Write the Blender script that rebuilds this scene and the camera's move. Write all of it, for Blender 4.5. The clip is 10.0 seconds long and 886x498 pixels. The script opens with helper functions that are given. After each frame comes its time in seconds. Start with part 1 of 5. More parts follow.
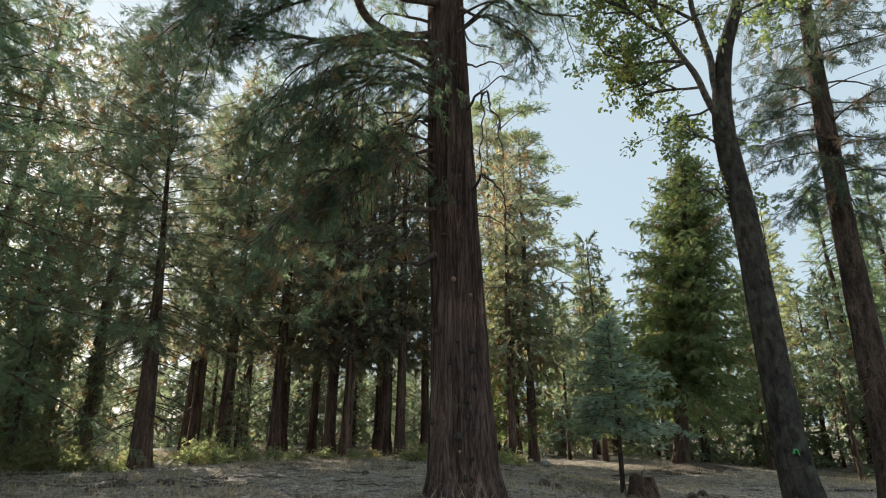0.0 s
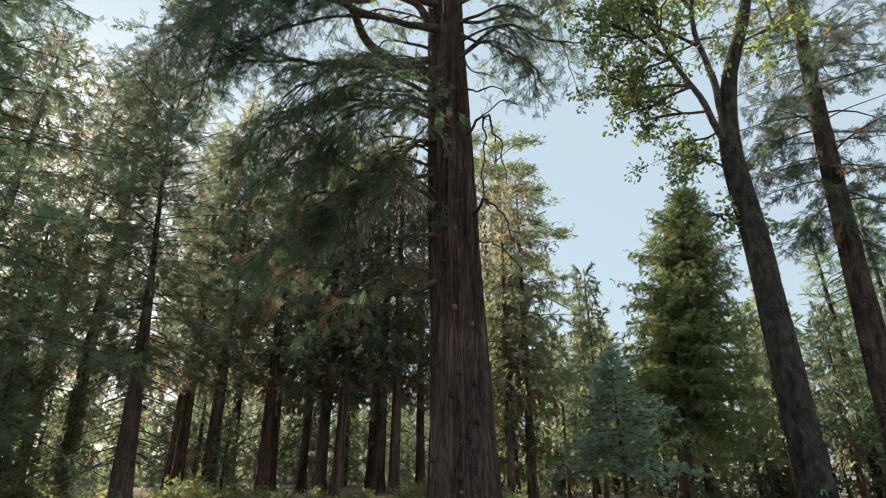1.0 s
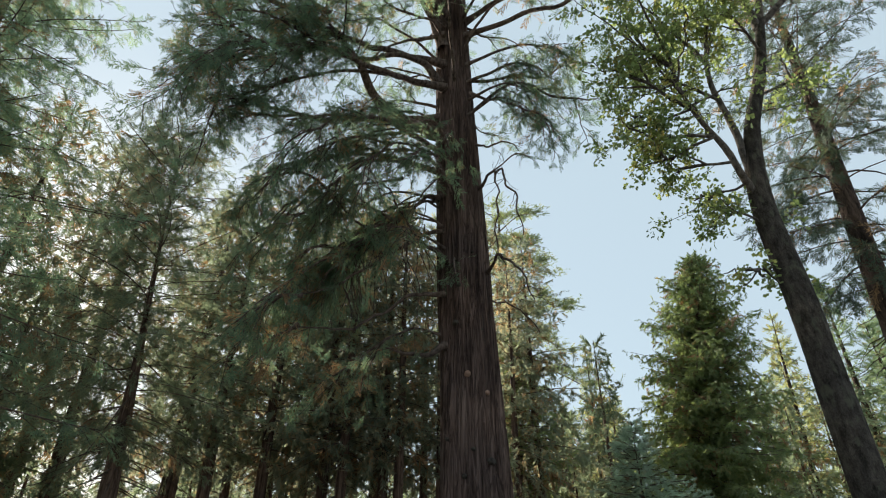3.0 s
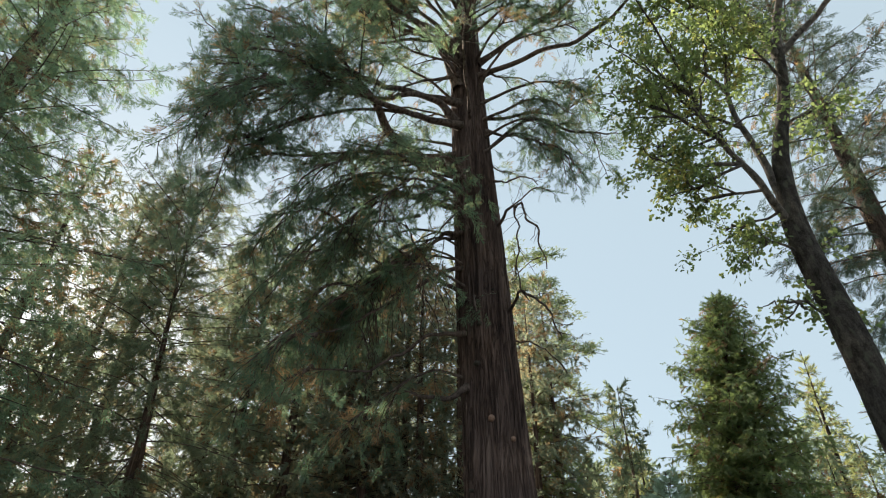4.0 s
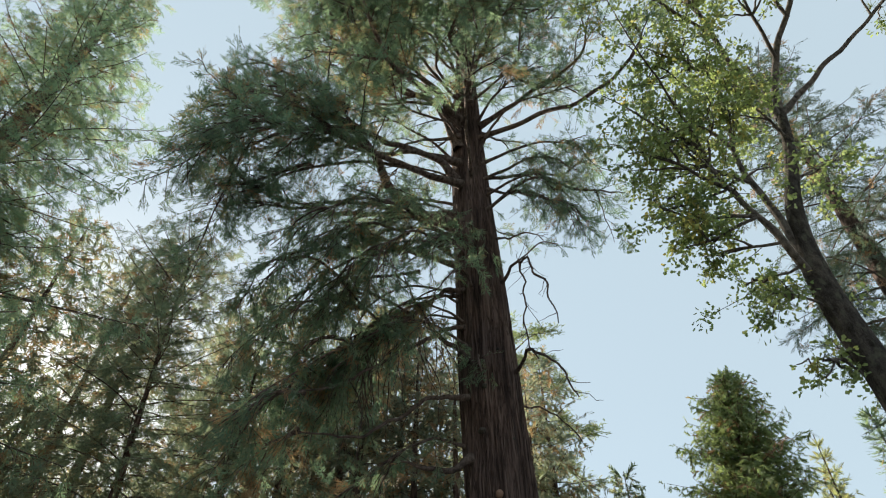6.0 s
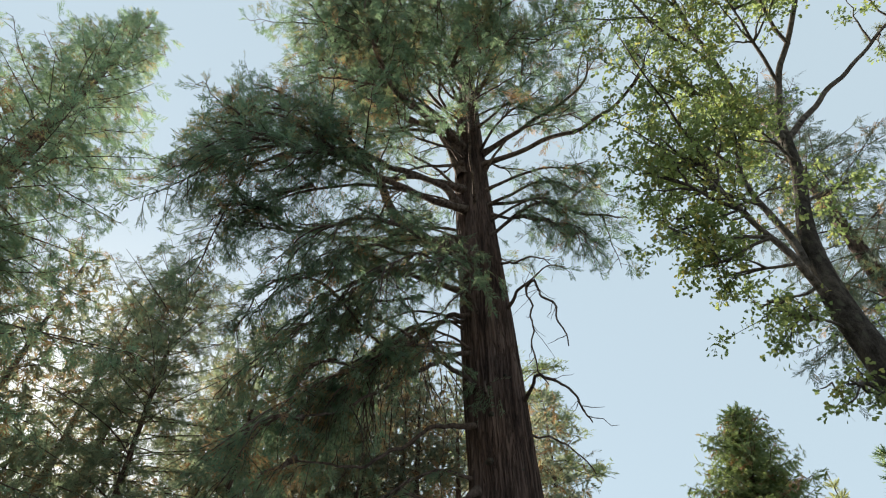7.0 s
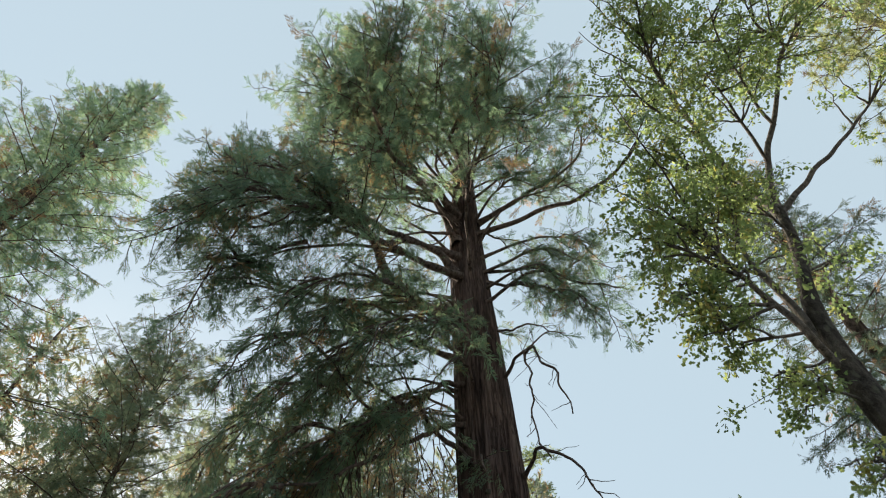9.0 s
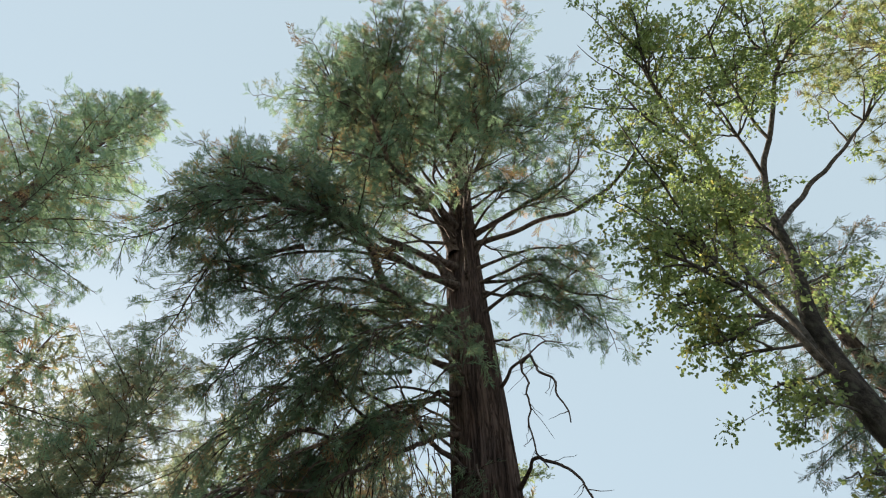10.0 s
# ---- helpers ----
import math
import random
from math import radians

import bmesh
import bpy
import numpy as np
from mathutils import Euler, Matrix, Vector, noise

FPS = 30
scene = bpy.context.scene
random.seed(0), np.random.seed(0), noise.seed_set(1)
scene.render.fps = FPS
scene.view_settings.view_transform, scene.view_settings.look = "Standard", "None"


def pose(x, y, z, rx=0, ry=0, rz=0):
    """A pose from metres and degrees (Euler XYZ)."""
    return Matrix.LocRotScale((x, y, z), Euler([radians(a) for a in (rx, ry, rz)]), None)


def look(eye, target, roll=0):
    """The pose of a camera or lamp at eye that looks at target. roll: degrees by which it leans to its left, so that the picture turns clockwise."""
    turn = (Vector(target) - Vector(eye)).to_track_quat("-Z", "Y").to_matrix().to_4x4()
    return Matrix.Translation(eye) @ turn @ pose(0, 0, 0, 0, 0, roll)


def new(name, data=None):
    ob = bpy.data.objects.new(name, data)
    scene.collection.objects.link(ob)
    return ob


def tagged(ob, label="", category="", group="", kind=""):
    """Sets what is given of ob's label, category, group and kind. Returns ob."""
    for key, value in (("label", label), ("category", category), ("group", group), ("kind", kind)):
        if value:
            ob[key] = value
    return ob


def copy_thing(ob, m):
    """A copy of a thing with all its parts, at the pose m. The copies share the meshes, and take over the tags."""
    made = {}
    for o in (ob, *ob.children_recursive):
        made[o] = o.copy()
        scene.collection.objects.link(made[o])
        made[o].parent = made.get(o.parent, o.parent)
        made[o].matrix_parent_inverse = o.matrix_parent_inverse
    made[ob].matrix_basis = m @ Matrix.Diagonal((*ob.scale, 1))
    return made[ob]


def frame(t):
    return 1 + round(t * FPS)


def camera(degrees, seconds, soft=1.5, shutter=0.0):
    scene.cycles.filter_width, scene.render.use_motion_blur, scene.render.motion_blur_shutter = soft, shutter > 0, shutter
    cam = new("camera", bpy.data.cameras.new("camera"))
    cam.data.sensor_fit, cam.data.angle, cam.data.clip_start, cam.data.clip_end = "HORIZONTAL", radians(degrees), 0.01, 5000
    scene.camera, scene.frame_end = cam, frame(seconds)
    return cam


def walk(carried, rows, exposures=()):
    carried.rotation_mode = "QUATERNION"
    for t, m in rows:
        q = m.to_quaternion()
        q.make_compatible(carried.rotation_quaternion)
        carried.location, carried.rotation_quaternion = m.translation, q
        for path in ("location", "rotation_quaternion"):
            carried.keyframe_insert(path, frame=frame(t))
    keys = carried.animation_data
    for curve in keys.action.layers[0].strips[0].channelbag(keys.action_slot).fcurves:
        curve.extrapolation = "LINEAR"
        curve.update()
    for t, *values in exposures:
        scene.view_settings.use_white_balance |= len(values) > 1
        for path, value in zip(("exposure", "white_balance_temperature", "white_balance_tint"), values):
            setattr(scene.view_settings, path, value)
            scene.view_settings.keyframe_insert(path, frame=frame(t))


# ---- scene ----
cam = camera(79.1, 10.0, soft=1.1)
METRES, EYE, TILT, LEAN, TURN = 4.0, 1.55, 18.0, 0.0, 0.0
ROWS = [
    (0.0, 0.0, 0.0, 0.0, -0.0, 0.0, 0.0),
    (0.5, -0.0198, 0.0606, -0.0178, -0.43, 1.74, -0.11),
    (1.0, -0.0364, 0.1185, -0.0366, -0.65, 3.55, -0.23),
    (1.5, -0.0482, 0.1805, -0.0531, -1.14, 5.29, -0.37),
    (2.0, -0.0587, 0.2396, -0.0688, -1.58, 7.22, -0.49),
    (2.5, -0.0726, 0.2985, -0.0831, -1.23, 9.23, -0.41),
    (4.0, -0.1066, 0.4637, -0.1244, 1.23, 16.48, 0.27),
    (4.5, -0.118, 0.5173, -0.1364, 1.83, 18.92, 0.44),
    (5.0, -0.1276, 0.5666, -0.1532, 1.18, 21.21, 0.25),
    (5.5, -0.1393, 0.6156, -0.1729, 0.42, 23.2, 0.05),
    (7.0, -0.168, 0.7554, -0.2303, 0.56, 29.06, 0.04),
    (7.5, -0.1793, 0.7926, -0.2446, 0.49, 31.43, 0.02),
    (8.0, -0.1876, 0.8262, -0.2554, 0.13, 33.81, -0.1),
    (8.5, -0.1966, 0.8576, -0.2655, -0.83, 36.14, -0.37),
    (9.0, -0.2047, 0.8816, -0.2757, -1.23, 37.93, -0.5),
    (9.5, -0.2101, 0.9045, -0.2872, -1.73, 39.09, -0.64),
    (10.0, -0.2177, 0.9254, -0.2988, -2.23, 39.67, -0.8),
]
walk(cam, [(t, pose(0, 0, EYE, TILT, LEAN, TURN) @ pose(METRES * x, METRES * y, METRES * z, 90 + pitch, roll, yaw)) for t, x, y, z, yaw, pitch, roll in ROWS])

# ---- world and sun ----
scene.view_settings.exposure = 1.0
SUN_EL, SUN_AZ = 23.7, -37.3
world = bpy.data.worlds.new("sky")
scene.world = world
world.use_nodes = True
wn = world.node_tree.nodes
sky = wn.new("ShaderNodeTexSky")
sky.sky_type, sky.sun_disc = "NISHITA", False
sky.sun_elevation, sky.sun_rotation = radians(SUN_EL), radians(SUN_AZ)
sky.air_density, sky.dust_density, sky.ozone_density = 1.0, 1.0, 1.0
wn["Background"].inputs["Strength"].default_value = 0.066
# thin high haze evens the sky out to a pale blue
haze = wn.new("ShaderNodeMix")
haze.data_type = "RGBA"
haze.inputs[0].default_value = 0.78
haze.inputs[7].default_value = (5.2, 6.35, 7.0, 1)
world.node_tree.links.new(sky.outputs["Color"], haze.inputs[6])
world.node_tree.links.new(haze.outputs[2], wn["Background"].inputs["Color"])
sun_dir = Vector((math.sin(radians(SUN_AZ)) * math.cos(radians(SUN_EL)), math.cos(radians(SUN_AZ)) * math.cos(radians(SUN_EL)), math.sin(radians(SUN_EL))))
sun = new("sun", bpy.data.lights.new("sun", "SUN"))
sun.data.energy, sun.data.angle, sun.data.color = 5.0, radians(0.53), (1.0, 0.91, 0.77)
sun.matrix_world = look(sun_dir * 100, (0, 0, 0))


# ---- materials ----
def material(name):
    m = bpy.data.materials.new(name)
    m.use_nodes = True
    return m, m.node_tree.nodes, m.node_tree.links, m.node_tree.nodes["Principled BSDF"]


def ramp(nodes, stops):
    r = nodes.new("ShaderNodeValToRGB")
    while len(r.color_ramp.elements) < len(stops):
        r.color_ramp.elements.new(0.5)
    for e, (p, c) in zip(r.color_ramp.elements, stops):
        e.position, e.color = p, (*c, 1)
    return r


def mixed(nodes, links, fac, a, b, mode="MIX"):
    n = nodes.new("ShaderNodeMix")
    n.data_type, n.blend_type = "RGBA", mode
    for sock, v in ((n.inputs[0], fac), (n.inputs[6], a), (n.inputs[7], b)):
        if isinstance(v, (int, float)):
            sock.default_value = v
        elif isinstance(v, tuple):
            sock.default_value = (*v, 1)
        else:
            links.new(v, sock)
    return n.outputs[2]


def noise_node(nodes, links, coord, scale, detail=4.0, stretch=(1, 1, 1), warp=0.0):
    mp = nodes.new("ShaderNodeMapping")
    mp.inputs["Scale"].default_value = stretch
    links.new(coord, mp.inputs["Vector"])
    n = nodes.new("ShaderNodeTexNoise")
    n.inputs["Scale"].default_value, n.inputs["Detail"].default_value, n.inputs["Distortion"].default_value = scale, detail, warp
    links.new(mp.outputs[0], n.inputs["Vector"])
    return n.outputs["Fac"]


def leaf_material(name, dark, light, dry=(0.18, 0.11, 0.05), dry_amount=0.1, through_light=0.5, tint=(0.93, 0.98, 0.77)):
    """Foliage: hue varies leaf by leaf, tuft by tuft and tree by tree, with browned patches; light passes through it."""
    m, nodes, links, bsdf = material(name)
    geo, info = nodes.new("ShaderNodeNewGeometry"), nodes.new("ShaderNodeObjectInfo")
    r = ramp(nodes, [(0.0, dark), (1.0, light)])
    patch = noise_node(nodes, links, geo.outputs["Position"], 0.9, 3)
    add = nodes.new("ShaderNodeMath")
    add.operation = "MULTIPLY_ADD"
    links.new(geo.outputs["Random Per Island"], add.inputs[0])
    add.inputs[1].default_value = 0.6
    links.new(patch, add.inputs[2])
    sub = nodes.new("ShaderNodeMath")
    sub.operation = "SUBTRACT"
    links.new(add.outputs[0], sub.inputs[0])
    sub.inputs[1].default_value = 0.28
    links.new(sub.outputs[0], r.inputs[0])
    dn = noise_node(nodes, links, geo.outputs["Position"], 1.7, 2)
    lim = ramp(nodes, [(0.62 - dry_amount, (0, 0, 0)), (0.74 - dry_amount * 0.6, (1, 1, 1))])
    links.new(dn, lim.inputs[0])
    half = nodes.new("ShaderNodeMath")
    half.operation = "MULTIPLY"
    links.new(lim.outputs[0], half.inputs[0])
    links.new(geo.outputs["Random Per Island"], half.inputs[1])
    col = mixed(nodes, links, half.outputs[0], r.outputs[0], dry)
    hsv = nodes.new("ShaderNodeHueSaturation")
    mr = nodes.new("ShaderNodeMapRange")
    mr.inputs[3].default_value, mr.inputs[4].default_value = 0.8, 1.25
    links.new(info.outputs["Random"], mr.inputs[0])
    links.new(mr.outputs[0], hsv.inputs["Value"])
    links.new(col, hsv.inputs["Color"])
    links.new(hsv.outputs[0], bsdf.inputs["Base Color"])
    bsdf.inputs["Roughness"].default_value = 0.62
    bsdf.inputs["Specular IOR Level"].default_value = 0.3
    tr = nodes.new("ShaderNodeBsdfTranslucent")
    links.new(mixed(nodes, links, 1.0, hsv.outputs[0], (tint[0] * 3.0, tint[1] * 3.0, tint[2] * 3.0), "MULTIPLY"), tr.inputs[0])
    mx = nodes.new("ShaderNodeMixShader")
    mx.inputs[0].default_value = through_light
    links.new(bsdf.outputs[0], mx.inputs[1])
    links.new(tr.outputs[0], mx.inputs[2])
    links.new(mx.outputs[0], nodes["Material Output"].inputs[0])
    return m


def bark_material(name, dark, mid, light, lichen=None, scale=6.0, stretch=0.12, bump=0.6, furrow=0.55):
    """Bark in long vertical plates: dark furrows, weathered ridges, larger stains."""
    m, nodes, links, bsdf = material(name)
    pos = nodes.new("ShaderNodeNewGeometry").outputs["Position"]
    a = noise_node(nodes, links, pos, scale, 5, (1, 1, stretch))
    b = noise_node(nodes, links, pos, scale * 5, 4, (1, 1, stretch * 1.5))
    c = noise_node(nodes, links, pos, 0.7, 3)
    r = ramp(nodes, [(0.33, dark), (0.5, mid), (0.72, light)])
    s = nodes.new("ShaderNodeMath")
    s.operation = "MULTIPLY_ADD"
    links.new(b, s.inputs[0])
    s.inputs[1].default_value = 0.45
    half = nodes.new("ShaderNodeMath")
    half.operation = "MULTIPLY_ADD"
    links.new(a, half.inputs[0])
    half.inputs[1].default_value, half.inputs[2].default_value = 0.9, -0.17
    links.new(half.outputs[0], s.inputs[2])
    links.new(s.outputs[0], r.inputs[0])
    col = r.outputs[0]
    fn = noise_node(nodes, links, pos, scale * 1.7, 4, (1, 1, stretch * 1.1), 0.9)
    fr = ramp(nodes, [(0.44, (1, 1, 1)), (0.49, (0.22, 0.2, 0.19)), (0.51, (0.22, 0.2, 0.19)), (0.56, (1, 1, 1))])
    links.new(fn, fr.inputs[0])
    col = mixed(nodes, links, furrow if bump > 0.55 else 0.3, col, mixed(nodes, links, 1.0, col, fr.outputs[0], "MULTIPLY"))
    st = ramp(nodes, [(0.35, (0.72, 0.72, 0.75)), (0.65, (1.15, 1.1, 1.05))])
    links.new(c, st.inputs[0])
    col = mixed(nodes, links, 1.0, col, st.outputs[0], "MULTIPLY")
    if lichen:
        ln = noise_node(nodes, links, pos, 7.0, 6, (1, 1, 0.6))
        lr = ramp(nodes, [(0.55, (0, 0, 0)), (0.68, (1, 1, 1))])
        links.new(ln, lr.inputs[0])
        col = mixed(nodes, links, lr.outputs[0], col, lichen)
    links.new(col, bsdf.inputs["Base Color"])
    bsdf.inputs["Roughness"].default_value = 0.9
    bsdf.inputs["Specular IOR Level"].default_value = 0.2
    bp = nodes.new("ShaderNodeBump")
    bp.inputs["Strength"].default_value, bp.inputs["Distance"].default_value = bump, 0.05
    deep = nodes.new("ShaderNodeMath")
    deep.operation = "MULTIPLY_ADD"
    links.new(fr.outputs[0], deep.inputs[0])
    deep.inputs[1].default_value = 0.8
    links.new(s.outputs[0], deep.inputs[2])
    links.new(deep.outputs[0], bp.inputs["Height"])
    links.new(bp.outputs[0], bsdf.inputs["Normal"])
    return m


def ground_material():
    """Dry forest floor: needle duff, bleached straw and bare dust in patches."""
    m, nodes, links, bsdf = material("forest_floor")
    pos = nodes.new("ShaderNodeNewGeometry").outputs["Position"]
    big = noise_node(nodes, links, pos, 0.35, 4)
    midn = noise_node(nodes, links, pos, 2.5, 5)
    fine = noise_node(nodes, links, pos, 38.0, 6)
    r1 = ramp(nodes, [(0.36, (0.1, 0.085, 0.07)), (0.5, (0.27, 0.24, 0.205)), (0.64, (0.46, 0.42, 0.37))])
    links.new(midn, r1.inputs[0])
    r2 = ramp(nodes, [(0.38, (0.14, 0.115, 0.09)), (0.6, (0.4, 0.36, 0.31))])
    links.new(big, r2.inputs[0])
    col = mixed(nodes, links, 0.5, r1.outputs[0], r2.outputs[0])
    straw = noise_node(nodes, links, pos, 14.0, 6, (1, 0.35, 1))
    r4 = ramp(nodes, [(0.4, (0.5, 0.48, 0.46)), (0.52, (1, 1, 1)), (0.64, (1.5, 1.45, 1.4))])
    links.new(straw, r4.inputs[0])
    col = mixed(nodes, links, 0.8, col, mixed(nodes, links, 1.0, col, r4.outputs[0], "MULTIPLY"))
    r3 = ramp(nodes, [(0.35, (0.5, 0.5, 0.5)), (0.65, (1.4, 1.38, 1.35))])
    links.new(fine, r3.inputs[0])
    links.new(mixed(nodes, links, 1.0, col, r3.outputs[0], "MULTIPLY"), bsdf.inputs["Base Color"])
    bsdf.inputs["Roughness"].default_value = 0.95
    bsdf.inputs["Specular IOR Level"].default_value = 0.1
    bp = nodes.new("ShaderNodeBump")
    bp.inputs["Strength"].default_value, bp.inputs["Distance"].default_value = 0.8, 0.04
    links.new(fine, bp.inputs["Height"])
    links.new(bp.outputs[0], bsdf.inputs["Normal"])
    return m


def plain_material(name, dark, light, scale=8.0, rough=0.85, through_light=0.0):
    m, nodes, links, bsdf = material(name)
    geo = nodes.new("ShaderNodeNewGeometry")
    n = noise_node(nodes, links, geo.outputs["Position"], scale, 5)
    s = nodes.new("ShaderNodeMath")
    s.operation = "MULTIPLY_ADD"
    links.new(geo.outputs["Random Per Island"], s.inputs[0])
    s.inputs[1].default_value = 0.5
    links.new(n, s.inputs[2])
    r = ramp(nodes, [(0.4, dark), (1.0, light)])
    links.new(s.outputs[0], r.inputs[0])
    links.new(r.outputs[0], bsdf.inputs["Base Color"])
    bsdf.inputs["Roughness"].default_value = rough
    if through_light:
        tr = nodes.new("ShaderNodeBsdfTranslucent")
        links.new(r.outputs[0], tr.inputs[0])
        mx = nodes.new("ShaderNodeMixShader")
        mx.inputs[0].default_value = through_light
        links.new(bsdf.outputs[0], mx.inputs[1])
        links.new(tr.outputs[0], mx.inputs[2])
        links.new(mx.outputs[0], nodes["Material Output"].inputs[0])
    return m


BARK_CEDAR = bark_material("cedar_bark", (0.052, 0.034, 0.028), (0.13, 0.087, 0.072), (0.205, 0.146, 0.122), scale=7.0, stretch=0.06, bump=0.85, furrow=0.6)
BARK_DARK = bark_material("dark_cedar_bark", (0.05, 0.032, 0.025), (0.145, 0.094, 0.072), (0.25, 0.175, 0.138), scale=6.0, stretch=0.08)
BARK_OAK = bark_material("oak_bark", (0.024, 0.02, 0.016), (0.062, 0.053, 0.044), (0.115, 0.1, 0.085), lichen=(0.085, 0.082, 0.06), scale=9.0, stretch=0.45, bump=0.5)
BARK_PINE = bark_material("pine_bark", (0.028, 0.02, 0.016), (0.09, 0.064, 0.05), (0.18, 0.13, 0.105), scale=6.0, stretch=0.2, bump=0.6)
# limbs paler than the trunk bark: sky light on them is put into the colour
LIMB_SKYLIT = bark_material("skylit_limb_bark", (0.055, 0.04, 0.033), (0.16, 0.12, 0.1), (0.28, 0.22, 0.185), scale=12.0, stretch=0.5, bump=0.4)
# oak limbs likewise carry sky light in a paler grey than the bole
OAK_LIMB_SKYLIT = bark_material("skylit_oak_limb_bark", (0.05, 0.043, 0.037), (0.13, 0.115, 0.1), (0.23, 0.205, 0.18), scale=12.0, stretch=0.6, bump=0.4)
TWIG = bark_material("twig_bark", (0.045, 0.034, 0.028), (0.115, 0.085, 0.07), (0.2, 0.15, 0.125), scale=14.0, stretch=0.6, bump=0.2)
DEAD_WOOD = bark_material("dead_wood", (0.06, 0.05, 0.045), (0.17, 0.145, 0.125), (0.33, 0.29, 0.25), scale=12.0, stretch=0.3, bump=0.3)
LEAF_CEDAR = leaf_material("cedar_foliage", (0.055, 0.095, 0.073), (0.138, 0.17, 0.11), dry_amount=0.1, through_light=0.6, tint=(0.92, 0.98, 0.8))
LEAF_DARK = leaf_material("shaded_cedar_foliage", (0.07, 0.09, 0.07), (0.155, 0.165, 0.115), dry=(0.22, 0.14, 0.075), dry_amount=0.16, through_light=0.6, tint=(0.95, 0.96, 0.86))
LEAF_GREEN = leaf_material("bright_cedar_foliage", (0.068, 0.094, 0.068), (0.155, 0.175, 0.115), dry_amount=0.08, through_light=0.58, tint=(0.95, 0.97, 0.84))
LEAF_BLUE = leaf_material("blue_fir_foliage", (0.11, 0.142, 0.114), (0.225, 0.26, 0.205), dry_amount=0.0, through_light=0.45, tint=(0.9, 0.97, 0.82))
# sunlight on the conical and bushy cedars is put into this yellower green
LEAF_FRESH_SUNLIT = leaf_material("fresh_sunlit_foliage", (0.07, 0.105, 0.056), (0.165, 0.192, 0.095), dry_amount=0.06, through_light=0.42, tint=(0.98, 0.98, 0.65))
LEAF_FIR = leaf_material("fir_foliage", (0.062, 0.095, 0.068), (0.15, 0.18, 0.11), dry_amount=0.05)
LEAF_PINE = leaf_material("pine_foliage", (0.065, 0.09, 0.05), (0.18, 0.188, 0.1), dry_amount=0.08)
# low sunlight on the far firs and one pine is put into this golden colour
LEAF_SUNLIT = leaf_material("sunlit_golden_foliage", (0.11, 0.12, 0.06), (0.26, 0.25, 0.12), dry_amount=0.1)
# the slim cedar's shaded side is put into darker, less translucent leaves
LEAF_SLIM_SHADED = leaf_material("shaded_slim_foliage", (0.045, 0.075, 0.058), (0.1, 0.13, 0.085), dry_amount=0.1, through_light=0.2)
LEAF_OAK = leaf_material("oak_foliage", (0.07, 0.106, 0.06), (0.165, 0.195, 0.105), dry=(0.25, 0.19, 0.07), dry_amount=0.07, through_light=0.58, tint=(1.0, 0.98, 0.6))
LEAF_DRY = leaf_material("browned_foliage", (0.08, 0.048, 0.03), (0.21, 0.13, 0.08), dry_amount=0.0)
LEAF_SHRUB = leaf_material("shrub_foliage", (0.1, 0.125, 0.07), (0.26, 0.26, 0.15), dry_amount=0.1)
DUFF = plain_material("dark_needle_duff", (0.03, 0.022, 0.016), (0.11, 0.08, 0.058), scale=14)
LITTER = plain_material("grey_litter", (0.1, 0.08, 0.065), (0.4, 0.37, 0.34), scale=3)
STRAW = plain_material("dry_straw", (0.28, 0.22, 0.13), (0.55, 0.47, 0.32), through_light=0.3)
CUT_WOOD = plain_material("weathered_cut_wood", (0.1, 0.075, 0.055), (0.25, 0.2, 0.16), scale=20)
GREEN_PAINT = plain_material("green_marking_paint", (0.05, 0.3, 0.1), (0.1, 0.45, 0.17), scale=30)
CUT_FRESH = plain_material("pale_cut_wood", (0.16, 0.09, 0.06), (0.33, 0.2, 0.14), scale=30)
STONE = plain_material("grey_stone", (0.12, 0.115, 0.11), (0.3, 0.29, 0.27), scale=10)
CONE = plain_material("dark_cone_scales", (0.03, 0.02, 0.015), (0.1, 0.07, 0.05), scale=30)
GROUND = ground_material()


# ---- mesh helpers ----
TABLE = np.random.RandomState(7).permutation(4096)


def lattice(i, j, k):
    return TABLE[(TABLE[(TABLE[i & 4095] + j) & 4095] + k) & 4095] / 2047.5 - 1.0


def vnoise(p):
    """Smooth value noise in -1..1 for an array of places."""
    p = np.asarray(p, float)
    i = np.floor(p).astype(int)
    f = p - i
    f = f * f * (3 - 2 * f)
    out = 0
    for dx in (0, 1):
        for dy in (0, 1):
            for dz in (0, 1):
                w = (f[:, 0] if dx else 1 - f[:, 0]) * (f[:, 1] if dy else 1 - f[:, 1]) * (f[:, 2] if dz else 1 - f[:, 2])
                out = out + w * lattice(i[:, 0] + dx, i[:, 1] + dy, i[:, 2] + dz)
    return out


def mesh_from(name, verts, faces, mat, smooth=False):
    """A mesh from arrays: verts (n, 3), faces a list of (m, k) index arrays."""
    me = bpy.data.meshes.new(name)
    verts = np.asarray(verts, np.float32)
    faces = [f for f in faces if len(f)]
    loops = np.concatenate([f.ravel() for f in faces]).astype(np.int32)
    totals = np.concatenate([np.full(len(f), f.shape[1], np.int32) for f in faces])
    starts = np.concatenate([[0], np.cumsum(totals)[:-1]]).astype(np.int32)
    me.vertices.add(len(verts))
    me.vertices.foreach_set("co", verts.ravel())
    me.loops.add(len(loops))
    me.loops.foreach_set("vertex_index", loops)
    me.polygons.add(len(totals))
    me.polygons.foreach_set("loop_start", starts)
    if smooth:
        me.polygons.foreach_set("use_smooth", np.ones(len(totals), bool))
    me.update(calc_edges=True)
    me.materials.append(mat)
    return me


def piece(name, me, parent=None, label="", kind=""):
    ob = new(name, me)
    if parent:
        ob.parent = parent
    return tagged(ob, label, kind=kind)


